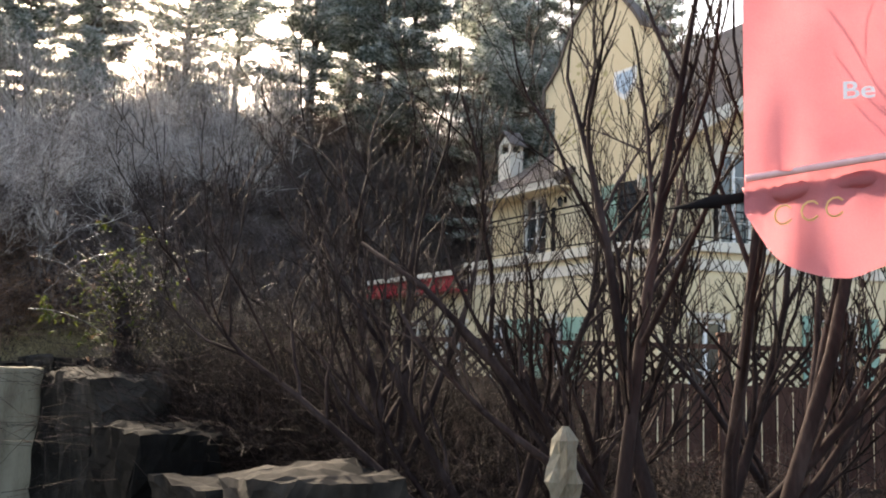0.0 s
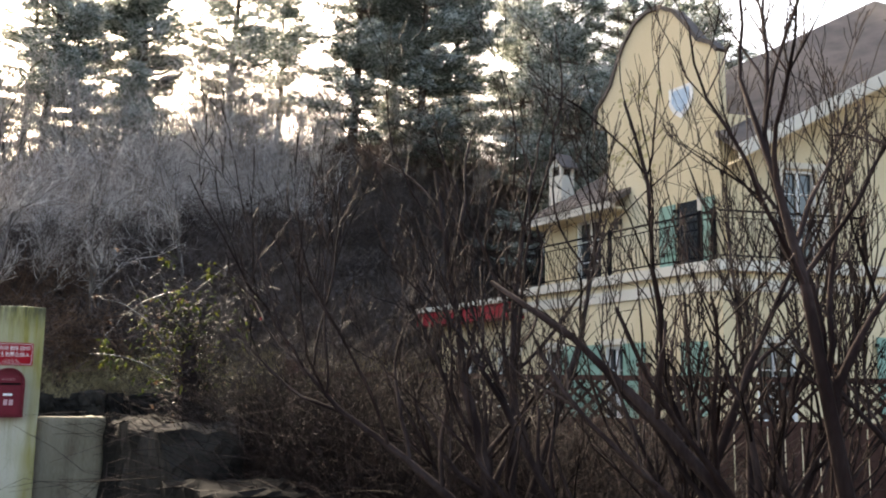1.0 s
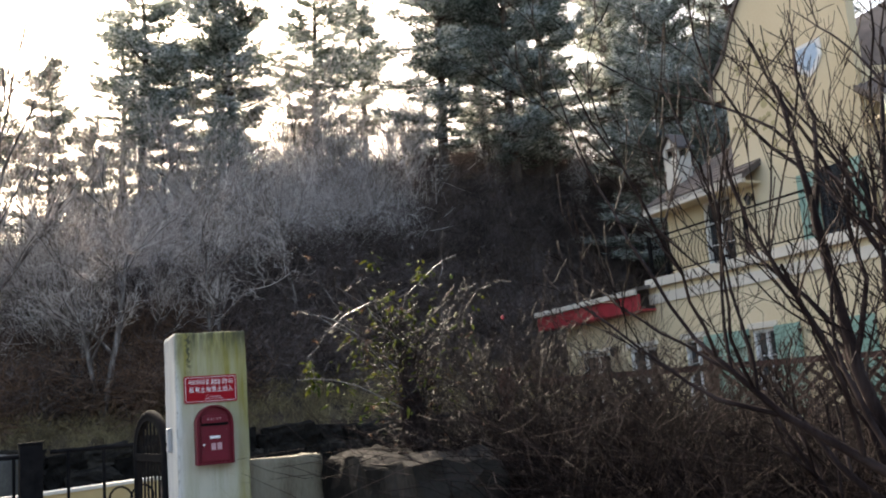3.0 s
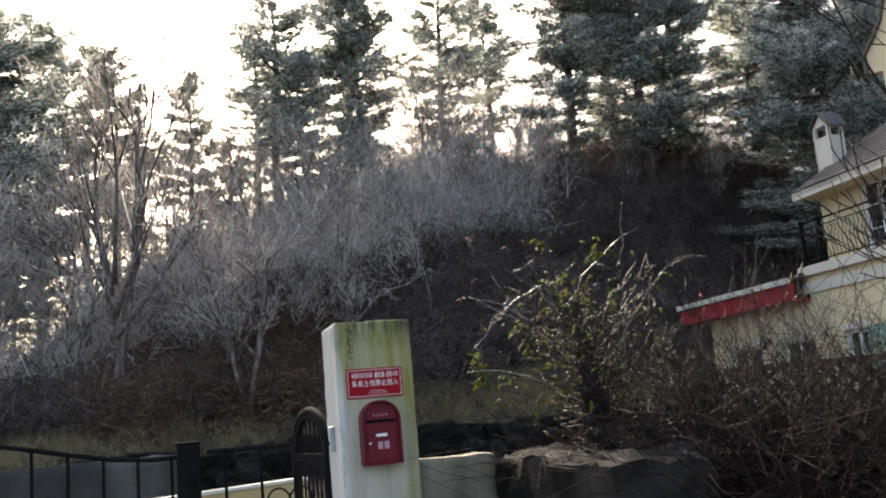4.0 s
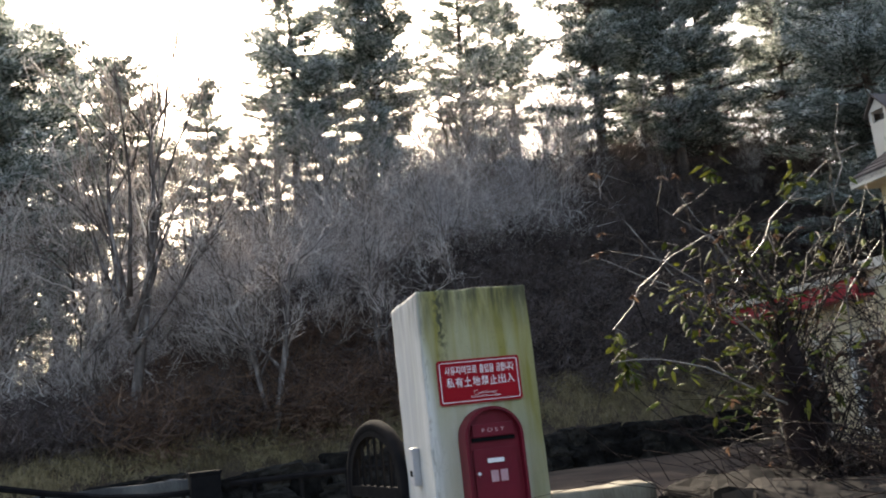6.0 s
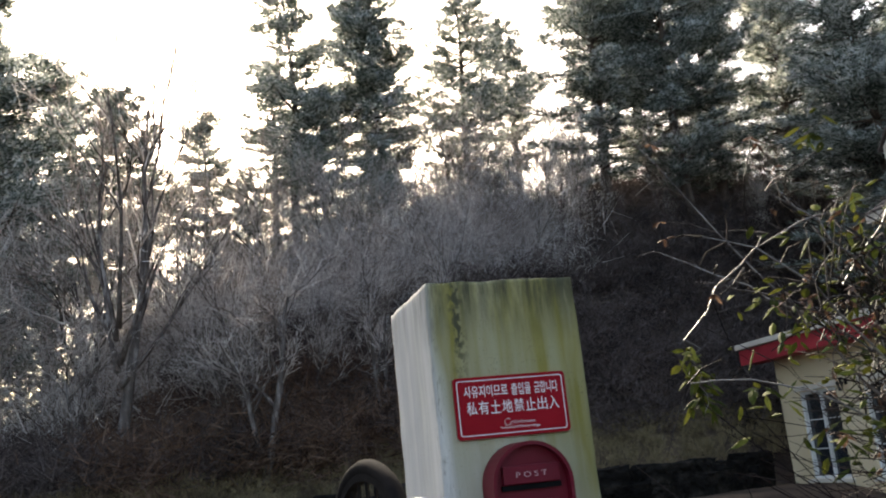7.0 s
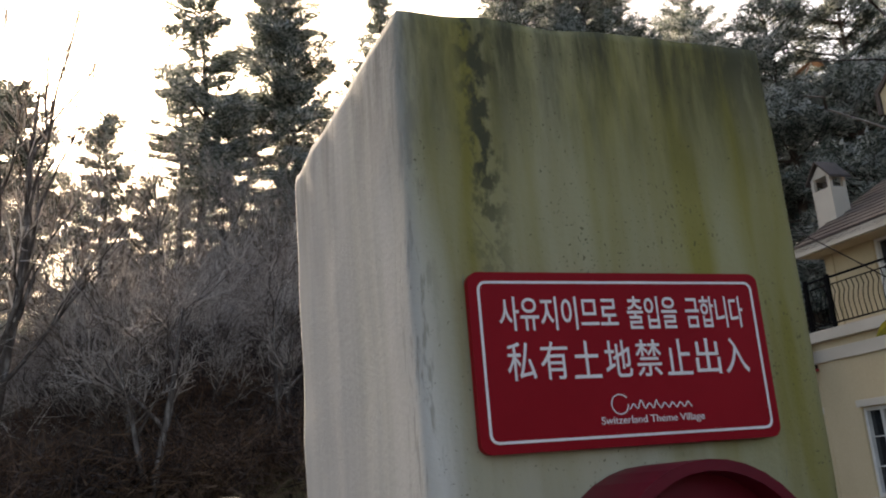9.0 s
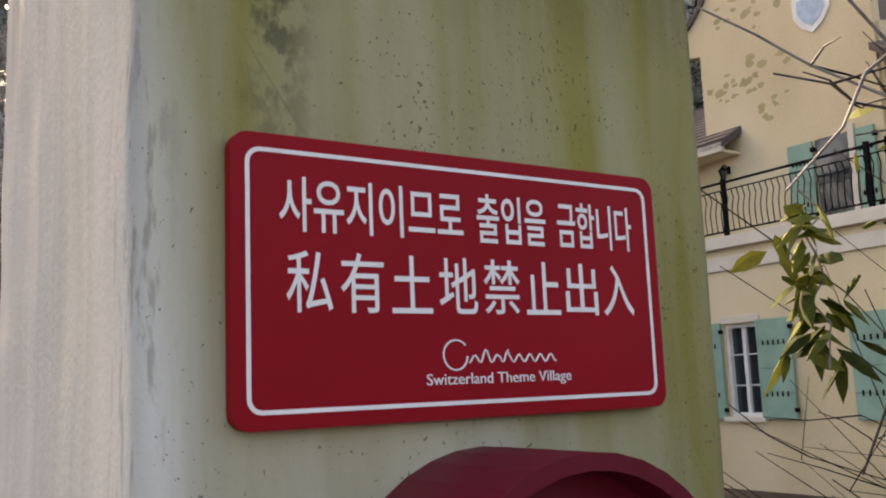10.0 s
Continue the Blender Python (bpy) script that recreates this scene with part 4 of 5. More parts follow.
# ---- stones ----
def stone_mesh(name, sx, sy, sz, seed, jut=0.16, fine=0.012):
    """A split, weathered block: the hull of a jittered box, chipped along its edges, with a ragged flat top."""
    r = random.Random(seed)
    bm = bmesh.new()
    for x in (-0.5, 0.0, 0.5):
        for y in (-0.5, 0.5):
            for z in (0.0, 0.55, 1.0):
                k = jut if z < 1.0 else jut * 0.35
                bm.verts.new((x + r.uniform(-jut, jut), y * (1 if x else 1.12) + r.uniform(-jut, jut), z + r.uniform(-k, k) * 0.6))
    hull = bmesh.ops.convex_hull(bm, input=bm.verts[:])
    bmesh.ops.delete(bm, geom=[g for g in hull["geom_interior"] if isinstance(g, bmesh.types.BMVert)], context="VERTS")
    for v in bm.verts:
        v.co = (v.co.x * sx, v.co.y * sy, v.co.z * sz)
    bmesh.ops.subdivide_edges(bm, edges=bm.edges[:], cuts=7, use_grid_fill=True)
    for v in bm.verts:
        p, k = v.co.copy(), Vector((seed * 1.7, seed, 0.3))
        v.co = p + noise.noise_vector(p * 5 + k) * fine * 4 + noise.noise_vector(p * 13 + k) * fine * 2.2 + noise.noise_vector(Vector((p.x * 10, p.y * 10, p.z * 40)) + k) * fine + noise.noise_vector(p * 34 + k) * fine * 0.6
    me = bpy.data.meshes.new(name)
    bmesh.ops.recalc_face_normals(bm, faces=bm.faces[:])
    bm.to_mesh(me)
    bm.free()
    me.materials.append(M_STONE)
    return me


# boulder wall along the garden edge
wall_line = [(-3.12, 8.22), (-2.62, 7.62), (-1.95, 6.75), (-1.25, 5.75), (-0.62, 4.70), (0.0, 3.35), (0.55, 1.95), (1.1, 0.4), (1.7, -1.2)]
rnd = random.Random(11)
sizes = [(0.80, 0.42, 1.30), (0.95, 0.5, 1.30), (0.95, 0.6, 0.97), (0.75, 0.6, 0.74), (0.86, 0.6, 0.93), (0.9, 0.6, 0.70), (1.0, 0.6, 0.62), (1.1, 0.6, 0.6), (1.2, 0.6, 0.6)]
for k, ((x, y), (sx, sy, sz)) in enumerate(zip(wall_line, sizes)):
    nx, ny = wall_line[min(k + 1, len(wall_line) - 1)]
    px, py = wall_line[max(k - 1, 0)]
    turn = math.degrees(math.atan2(ny - py, nx - px))
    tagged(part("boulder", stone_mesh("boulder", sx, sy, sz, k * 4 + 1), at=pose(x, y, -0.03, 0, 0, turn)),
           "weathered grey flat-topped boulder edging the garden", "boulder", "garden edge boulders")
    for j in range(2):
        s = rnd.uniform(0.35, 0.5)
        fx, fy = x + (nx - px) * 0.25 + rnd.uniform(-0.1, 0.1) + 0.25, y + (ny - py) * 0.25 + rnd.uniform(-0.1, 0.1) + 0.15
        tagged(part("boulder", stone_mesh("boulder", s, s, s * 0.9, k * 5 + j + 200), at=pose(fx, fy, -0.03, 0, 0, rnd.uniform(0, 360))),
               "small grey stone wedged between the boulders", "boulder", "garden edge boulders")

# garden soil behind the boulders
bed = Shape()
bed_pts = [(x + 0.12, y + 0.06) for x, y in wall_line] + [(9.6, -1.2), (9.6, 7.9), (-2.9, 10.0)]
n = len(bed_pts)
bed.add([(x, y, 0.42) for x, y in bed_pts] + [(x, y, -0.1) for x, y in bed_pts], [tuple(range(n)), tuple(range(n, 2 * n))[::-1]] + [(k, (k + 1) % n, (k + 1) % n + n, k + n) for k in range(n)])
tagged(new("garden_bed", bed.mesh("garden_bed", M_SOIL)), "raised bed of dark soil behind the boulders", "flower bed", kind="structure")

# stone retaining wall at the foot of the slope
retaining = tagged(new("retaining_wall"), "dark dry-stone wall at the foot of the wooded slope", "stone wall", kind="structure")
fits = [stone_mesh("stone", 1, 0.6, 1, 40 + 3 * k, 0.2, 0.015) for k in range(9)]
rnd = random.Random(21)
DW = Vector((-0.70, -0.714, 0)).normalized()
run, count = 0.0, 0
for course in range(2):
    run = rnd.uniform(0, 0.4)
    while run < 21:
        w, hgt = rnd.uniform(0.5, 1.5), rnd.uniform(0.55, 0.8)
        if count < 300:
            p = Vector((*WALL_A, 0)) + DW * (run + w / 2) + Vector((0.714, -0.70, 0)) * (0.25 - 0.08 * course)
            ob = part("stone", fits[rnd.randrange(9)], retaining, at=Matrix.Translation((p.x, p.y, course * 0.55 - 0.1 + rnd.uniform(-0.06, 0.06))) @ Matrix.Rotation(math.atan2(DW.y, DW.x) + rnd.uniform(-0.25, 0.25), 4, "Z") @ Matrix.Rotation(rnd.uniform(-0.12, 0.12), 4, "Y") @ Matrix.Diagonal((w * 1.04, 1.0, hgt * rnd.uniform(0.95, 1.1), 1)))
            count += 1
        run += w

# ---- plants ----
def grow(sh, rnd, start, way, length, radius, level, spec):
    """One branch and, from it, its children. spec: wander, lift, kids per level, child length, child angle, thinnest."""
    steps = max(3, min(8, int(length / 0.09)))
    pts, rad, p, d = [Vector(start)], [radius], Vector(start), Vector(way).normalized()
    tip = max(spec["thin"], radius * 0.35)
    for k in range(steps):
        d = (d + Vector((rnd.gauss(0, 1), rnd.gauss(0, 1), rnd.gauss(0, 1))) * spec["wander"] + Vector((0, 0, spec["lift"]))).normalized()
        p = p + d * (length / steps)
        pts.append(p.copy())
        rad.append((radius + (tip - radius) * (k + 1) / steps) * (rnd.uniform(0.8, 1.5) if level else rnd.uniform(0.9, 1.15)))
    own = spec["wood"] if level == 0 and spec.get("wood") else sh
    own.tube(pts, rad, 5 if level == 0 else 4 if level == 1 else 3, cap=False)
    if level >= len(spec["kids"]):
        return
    kids = spec["kids"][level]
    for c in range(kids):
        f = rnd.uniform(0.25, 0.98) if level else rnd.uniform(0.35, 1.0)
        k = min(int(f * steps), steps - 1)
        base = pts[k].lerp(pts[k + 1], f * steps - k)
        along = (pts[k + 1] - pts[k]).normalized()
        side = along.orthogonal().normalized()
        side = Matrix.Rotation(rnd.uniform(0, 2 * math.pi), 3, along) @ side
        ang = radians(rnd.gauss(spec["angle"], 12))
        way2 = along * math.cos(ang) + side * math.sin(ang) + Vector((0, 0, spec["up"]))
        grow(sh, rnd, base, way2, length * spec["ratio"] * rnd.uniform(0.55, 1.25), max(spec["thin"], (radius + (tip - radius) * f) * spec["taper"]), level + 1, spec)


def bare_tree(name, label, category, at, stems, spec, mat, seed, group="", limb_mat=None):
    """stems: (way, length, radius). The stems' first length is the trunk, the rest the crown of twigs."""
    rnd = random.Random(seed)
    t = thing(name, label, category, at, group)
    for way, length, radius, *base in stems:
        trunk, crown = Shape(), Shape()
        spec = dict(spec, wood=trunk)
        steps = 6
        p, d = Vector(base[0]) if base else Vector((0, 0, -0.05)), Vector(way).normalized()
        pts, rad = [p.copy()], [radius * 1.25]
        for k in range(steps):
            d = (d + Vector((rnd.gauss(0, 1), rnd.gauss(0, 1), rnd.gauss(0, 1))) * spec["wander"] * 0.8 + Vector((0, 0, spec["lift"] * 0.7))).normalized()
            p = p + d * length / steps
            pts.append(p.copy())
            rad.append(radius * (1 - 0.80 * (k + 1) / steps))
        trunk.tube(pts, rad, 7)
        for c in range(spec["limbs"]):
            f = rnd.uniform(spec.get("first", 0.2), 1.0)
            k = min(int(f * steps), steps - 1)
            base_p = pts[k].lerp(pts[k + 1], f * steps - k)
            along = (pts[k + 1] - pts[k]).normalized()
            side = Matrix.Rotation(rnd.uniform(0, 2 * math.pi), 3, along) @ along.orthogonal().normalized()
            ang = radians(rnd.gauss(spec["angle"], 14))
            way2 = along * math.cos(ang) + side * math.sin(ang) + Vector((0, 0, spec["up"]))
            grow(crown, rnd, base_p, way2, length * spec["ratio"] * rnd.uniform(0.6, 1.35), max(spec["thin"], rad[k] * spec["taper"]), 0, spec)
        part("trunk", trunk.mesh("trunk", limb_mat or M_BARK, smooth=True, fix=False), t)
        part("crown", crown.mesh("crown", mat, smooth=True, fix=False), t, "bare twigs")
    return t


SHRUB = dict(wander=0.12, lift=0.06, limbs=10, kids=(6, 4), angle=36, up=0.40, ratio=0.41, taper=0.54, thin=0.0017, first=0.25)
G = 0.40
# multi-stemmed bare shrubs between the boulders and the lattice fence
bare_tree("bare_shrub", "multi-stemmed bare garden shrub, wet dark twigs", "shrub", pose(0.25, 4.85, G),
          [((-0.85, 0.05, 0.62), 2.1, 0.036), ((-0.45, 0.3, 0.9), 2.0, 0.030), ((0.05, 0.1, 1.0), 2.1, 0.032), ((0.45, -0.1, 0.9), 1.5, 0.024), ((-0.7, -0.3, 0.95), 1.5, 0.022), ((0.3, 0.3, 0.95), 1.5, 0.022)],
          SHRUB, M_TWIG, 1, "bare garden shrubs")
bare_tree("bare_shrub", "multi-stemmed bare garden shrub, wet dark twigs", "shrub", pose(0.95, 3.75, G),
          [((-0.75, 0.25, 0.75), 2.2, 0.040), ((-0.25, 0.1, 1.0), 2.4, 0.040), ((0.2, 0.25, 1.0), 2.2, 0.032), ((0.6, 0.0, 0.8), 1.5, 0.024)],
          SHRUB, M_TWIG, 2, "bare garden shrubs")
bare_tree("bare_shrub", "slender upright bare shrub with a forked dark trunk", "shrub", pose(0.36, 2.42, G - 0.05),
          [((0.0, 0.02, 1.0), 2.5, 0.026)], dict(SHRUB, limbs=8, wander=0.06, ratio=0.3), M_TWIG, 3, "bare garden shrubs")
bare_tree("bare_shrub", "stout forked bare shrub with dark stems", "shrub", pose(0.76, 2.85, G),
          [((0.03, 0.0, 1.0), 2.4, 0.030), ((0.15, 0.05, 1.0), 2.4, 0.034), ((0.75, 0.1, 0.75), 1.2, 0.022, (0.02, 0, 0.55)), ((0.62, 0.2, 0.85), 1.3, 0.020, (0.05, 0.02, 0.4))], dict(SHRUB, limbs=8, wander=0.08), M_TWIG, 4, "bare garden shrubs")
bare_tree("bare_shrub", "multi-stemmed bare garden shrub, wet dark twigs", "shrub", pose(1.9, 4.6, G),
          [((-0.4, 0.1, 0.9), 1.8, 0.03), ((0.2, 0.1, 1.0), 1.8, 0.03), ((0.6, 0.0, 0.8), 1.6, 0.026)], dict(SHRUB, limbs=10), M_TWIG, 5, "bare garden shrubs")
bare_tree("bare_shrub", "multi-stemmed bare garden shrub, wet dark twigs", "shrub", pose(-0.32, 6.1, G),
          [((-0.16, 0.0, 1.0), 2.5, 0.044), ((0.06, 0.05, 1.0), 2.6, 0.042), ((0.28, 0.0, 1.0), 2.4, 0.034), ((-0.5, 0.05, 0.85), 1.5, 0.024), ((0.1, 0.3, 1.0), 2.1, 0.024)], dict(SHRUB, limbs=9, angle=42, up=0.3), M_TWIG, 6, "bare garden shrubs")


bare_tree("bare_shrub", "upright bare garden shrub, a sheaf of dark shoots", "shrub", pose(0.75, 5.2, G),
          [((-0.3, 0.1, 0.95), 1.6, 0.022), ((-0.05, 0.0, 1.0), 2.1, 0.026), ((0.12, 0.1, 1.0), 2.2, 0.026), ((0.3, -0.1, 0.95), 2.0, 0.024), ((0.5, 0.1, 0.9), 1.8, 0.02)],
          dict(SHRUB, limbs=13, angle=30, lift=0.1), M_TWIG, 17, "bare garden shrubs")


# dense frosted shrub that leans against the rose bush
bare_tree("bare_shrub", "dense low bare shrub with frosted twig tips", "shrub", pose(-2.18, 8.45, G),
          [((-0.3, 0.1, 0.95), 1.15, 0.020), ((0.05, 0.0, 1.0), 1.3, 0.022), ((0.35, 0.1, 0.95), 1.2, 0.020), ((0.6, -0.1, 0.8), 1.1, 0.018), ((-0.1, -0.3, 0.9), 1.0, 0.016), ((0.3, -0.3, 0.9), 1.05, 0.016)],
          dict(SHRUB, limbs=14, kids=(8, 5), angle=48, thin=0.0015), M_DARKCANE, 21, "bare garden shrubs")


def thicket(name, label, places, seed, mat, size=(0.5, 1.1), stalks=60):
    """Low tangled twigs that nobody could count."""
    rnd = random.Random(seed)
    sh = Shape()
    for x, y, z, r, h in places:
        for k in range(stalks):
            a, q = rnd.uniform(0, 6.28), r * math.sqrt(rnd.random())
            p = Vector((x + q * math.cos(a), y + q * math.sin(a), z))
            d = Vector((rnd.gauss(0, 0.55), rnd.gauss(0, 0.55), 1.0)).normalized()
            L = h * rnd.uniform(*size)
            pts, rad = [p.copy()], [0.0034]
            for j in range(5):
                d = (d + Vector((rnd.gauss(0, 0.45), rnd.gauss(0, 0.45), rnd.gauss(-0.08, 0.25)))).normalized()
                p = p + d * L / 5
                pts.append(p.copy())
                rad.append(0.0034 - 0.0005 * j)
                if rnd.random() < 0.75:
                    e = (d + Vector((rnd.gauss(0, 0.8), rnd.gauss(0, 0.8), rnd.gauss(0.1, 0.4)))).normalized()
                    q2 = p + e * L * rnd.uniform(0.12, 0.35)
                    sh.tube([p, p.lerp(q2, 0.5) + Vector((rnd.gauss(0, 0.012), rnd.gauss(0, 0.012), rnd.gauss(0, 0.012))), q2], [0.0022, 0.0017, 0.0012], 3, cap=False)
            sh.tube(pts, rad, 3, cap=False)
    return tagged(new(name, sh.mesh(name, mat, smooth=True, fix=False)), label, "undergrowth", kind="stuff")


rnd = random.Random(8)
spots = []
for k in range(60):
    f = rnd.random()
    x, y = -2.6 + 4.6 * f + rnd.gauss(0, 0.35), 8.3 - 4.6 * f + rnd.gauss(0, 0.35)
    off = abs(rnd.gauss(0.0, 0.9)) + 0.25
    x, y = x + 0.72 * off, y + 0.62 * off
    if y < 9.3:
        spots.append((x, y, G, 0.45, rnd.uniform(0.55, 1.15)))
for k in range(44):
    spots.append((rnd.uniform(-2.5, -0.2), rnd.uniform(7.9, 9.4), G, 0.4, rnd.uniform(0.9, 1.6)))
tangle = []
for k in range(95):
    x = rnd.uniform(-2.1, 0.9)
    y = rnd.uniform(max(8.75 - 1.25 * (x + 2.6), 6.6), 9.35)
    top = np.interp(x, (-2.5, -2.0, -1.6, -1.2, -0.8, -0.4, 0.9), (1.6, 1.95, 2.0, 1.85, 1.65, 1.5, 1.35))
    tangle.append((x, y, G, 0.4, (top - G) * rnd.uniform(0.8, 1.05)))
spots = [p for p in spots if p[1] > 8.55 - 1.25 * (p[0] + 2.6)]
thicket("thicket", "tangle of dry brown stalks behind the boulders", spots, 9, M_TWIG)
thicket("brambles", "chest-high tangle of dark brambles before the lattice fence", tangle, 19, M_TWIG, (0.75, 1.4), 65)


thicket("twig_litter", "dead twigs and stalks lying along the boulder tops", [(x + 0.1, y + 0.1, z, 0.26, 0.14) for x, y, z in ((-3.0, 8.25, 1.23), (-2.78, 8.0, 1.23), (-2.55, 7.75, 1.23), (-2.35, 7.55, 1.23))], 29, M_TWIG, (0.6, 1.5), 30)


def leaf_shape(sh, base, way, up, L, w):
    way = way.normalized()
    side = way.cross(up).normalized() * w / 2
    fold = way.cross(side).normalized() * w * 0.12
    p = base
    sh.add([p, p + way * L * 0.3 + side * 0.85 + fold, p + way * L * 0.65 + side * 0.8 + fold - Vector((0, 0, L * 0.06)), p + way * L - Vector((0, 0, L * 0.16)),
            p + way * L * 0.65 - side * 0.8 + fold - Vector((0, 0, L * 0.06)), p + way * L * 0.3 - side * 0.85 + fold, p + way * L * 0.5 - fold],
           [(0, 1, 6), (1, 2, 6), (2, 3, 6), (3, 4, 6), (4, 5, 6), (5, 0, 6)])


def cane(sh, rnd, a, b, sag, r0=0.006, r1=0.0022):
    a, b = Vector(a), Vector(b)
    pts = []
    for k in range(9):
        f = k / 8
        pts.append(a.lerp(b, f) + Vector((rnd.gauss(0, 0.012), rnd.gauss(0, 0.012), sag * 4 * f * (1 - f))))
    sh.tube(pts, [r0 + (r1 - r0) * k / 8 for k in range(9)], 5, cap=False)
    return pts


def rose_bush():
    """A tall leggy rose: dark stem, arching canes, old twigs and a few green leaf sprays."""
    rnd = random.Random(31)
    O = Vector((-2.78, 8.35, G - 0.02))
    t = thing("rose_bush", "leggy rose bush with arching canes and a few yellow-green leaves", "rose bush", Matrix.Translation(O))
    part("stem", Shape().tube([(0, 0, 0), (0.02, 0.01, 0.5), (0.0, 0.02, 0.95), (-0.04, 0.0, 1.35), (-0.02, 0.0, 1.6)], [0.13, 0.12, 0.10, 0.07, 0.02], 9).mesh("stem", M_BARK, smooth=True, fix=False), t)
    twigs, dark, leaves, dry = Shape(), Shape(), Shape(), Shape()
    tips, low = [], []
    # inner twigs take the darker copy, which paints shade into the bush's middle
    for k in range(90):
        a = rnd.uniform(0, 6.28)
        z0 = rnd.uniform(0.5, 1.5)
        reach = rnd.uniform(0.2, 0.7) * (0.45 if math.cos(a) < -0.2 and z0 < 1.25 else 1.0)
        b = Vector((math.cos(a) * reach, math.sin(a) * reach * 0.8, z0 + rnd.uniform(0.05, 0.6)))
        low.append(cane(dark, rnd, (0, 0, z0), b, rnd.uniform(0.02, 0.2), 0.004, 0.0013))
    # long arching canes that stand out against the slope
    for a, b, sag in (((-0.1, 0.0, 1.25), (-0.82, 0.2, 2.42), -0.02), ((0.0, 0, 1.2), (-0.35, 0.1, 2.15), 0.05), ((0.1, 0.0, 1.3), (0.75, -0.3, 1.95), 0.22),
                      ((-0.2, 0.05, 1.7), (0.35, -0.1, 2.2), 0.08), ((0.2, -0.1, 1.3), (0.3, -0.2, 2.35), 0.02), ((0.1, -0.1, 0.7), (0.55, -0.75, 0.95), 0.1),
                      ((0.0, 0.0, 1.1), (-0.72, -0.35, 1.42), 0.10), ((0.0, 0.0, 1.2), (-0.62, -0.40, 1.85), 0.16), ((-0.05, 0.05, 1.4), (-0.76, 0.15, 1.93), 0.03), ((-0.1, 0.05, 1.5), (-0.66, 0.13, 1.80), 0.04), ((0.05, 0.0, 1.5), (-0.45, -0.25, 2.05), 0.05)):
        tips.append(cane(twigs, rnd, a, b, sag, 0.0048, 0.0018))
    for own, pts in [(dark, p) for p in tips + low]:
        for j in range(9):
            k = rnd.randint(2, 8)
            d = Vector((rnd.gauss(0, 1), rnd.gauss(0, 1), rnd.gauss(0.4, 0.7))).normalized()
            e = pts[k] + d * rnd.uniform(0.05, 0.26)
            own.tube([pts[k], pts[k].lerp(e, 0.5) + Vector((rnd.gauss(0, 0.01), rnd.gauss(0, 0.01), 0.01)), e], [0.003, 0.0022, 0.0014], 3, cap=False)
            if rnd.random() < 0.16:
                for i in range(3):
                    leaf_shape(dry, e, Vector((rnd.gauss(0, 1), rnd.gauss(0, 1), rnd.gauss(-0.4, 0.5))), Vector((0.1, 0.2, 1)), rnd.uniform(0.02, 0.045), rnd.uniform(0.012, 0.024))
    for c, n, spread in (((-0.10, 0.05, 1.72), 70, 0.13), ((-0.28, -0.02, 1.55), 60, 0.12), ((0.05, -0.05, 1.55), 60, 0.16), ((-0.15, 0.0, 1.92), 34, 0.09), ((-0.05, 0.0, 1.3), 60, 0.17),
                         ((-0.25, -0.1, 1.25), 30, 0.10), ((0.12, 0.0, 2.12), 16, 0.05), ((-0.45, 0.05, 1.72), 14, 0.05), ((-0.22, -0.1, 2.2), 14, 0.045), ((-0.5, -0.1, 1.35), 14, 0.06),
                         ((0.3, -0.1, 1.8), 30, 0.14)):
        for k in range(n):
            p = Vector(c) + Vector((rnd.gauss(0, spread), rnd.gauss(0, spread), rnd.gauss(0, spread * 0.8)))
            leaf_shape(leaves, p, Vector((rnd.gauss(0, 1), rnd.gauss(0, 1), rnd.gauss(-0.3, 0.6))), Vector((rnd.gauss(0, 0.4), rnd.gauss(0, 0.4), 1)), rnd.uniform(0.04, 0.08), rnd.uniform(0.018, 0.034))
    # the spray that hangs towards the pillar
    hang = Vector((-0.715, -0.05, 1.58))
    tw = cane(twigs, rnd, (-0.15, 0.05, 1.95), hang + Vector((0.0, 0.0, 0.0)), 0.10, 0.005, 0.002)
    cane(twigs, rnd, hang, hang + Vector((0.03, 0.02, -0.24)), 0.0, 0.002, 0.0014)
    for k in range(54):
        f = rnd.random()
        p = hang + Vector((0.03 * f + rnd.gauss(0, 0.02), 0.02 * f + rnd.gauss(0, 0.02), -0.02 - 0.22 * f))
        leaf_shape(leaves, p, Vector((rnd.gauss(0, 1), rnd.gauss(0, 1), rnd.gauss(-0.9, 0.5))), Vector((rnd.gauss(0, 0.5), rnd.gauss(0, 0.5), 1)), rnd.uniform(0.045, 0.07), rnd.uniform(0.02, 0.032))
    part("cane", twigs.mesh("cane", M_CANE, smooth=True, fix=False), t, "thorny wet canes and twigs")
    part("twig", dark.mesh("twig", M_DARKCANE, smooth=True, fix=False), t, "dense twigs, coloured dark for the shade inside the bush")["kind"] = "stuff"
    part("leaf_spray", leaves.mesh("leaf_spray", M_LEAF, fix=False), t, "yellow-green leaves")["kind"] = "stuff"
    part("dry_leaf", dry.mesh("dry_leaf", M_RUST, fix=False), t, "shrivelled brown leaves")["kind"] = "stuff"
    bud = Shape().tube([(0.7, -0.65, 1.68), (0.7, -0.65, 1.688), (0.7, -0.65, 1.70), (0.7, -0.65, 1.708)], [0.003, 0.009, 0.008, 0.002], 8)
    part("rose_hip", bud.mesh("rose_hip", M_FROND, smooth=True), t, "single faded red bloom")


rose_bush()

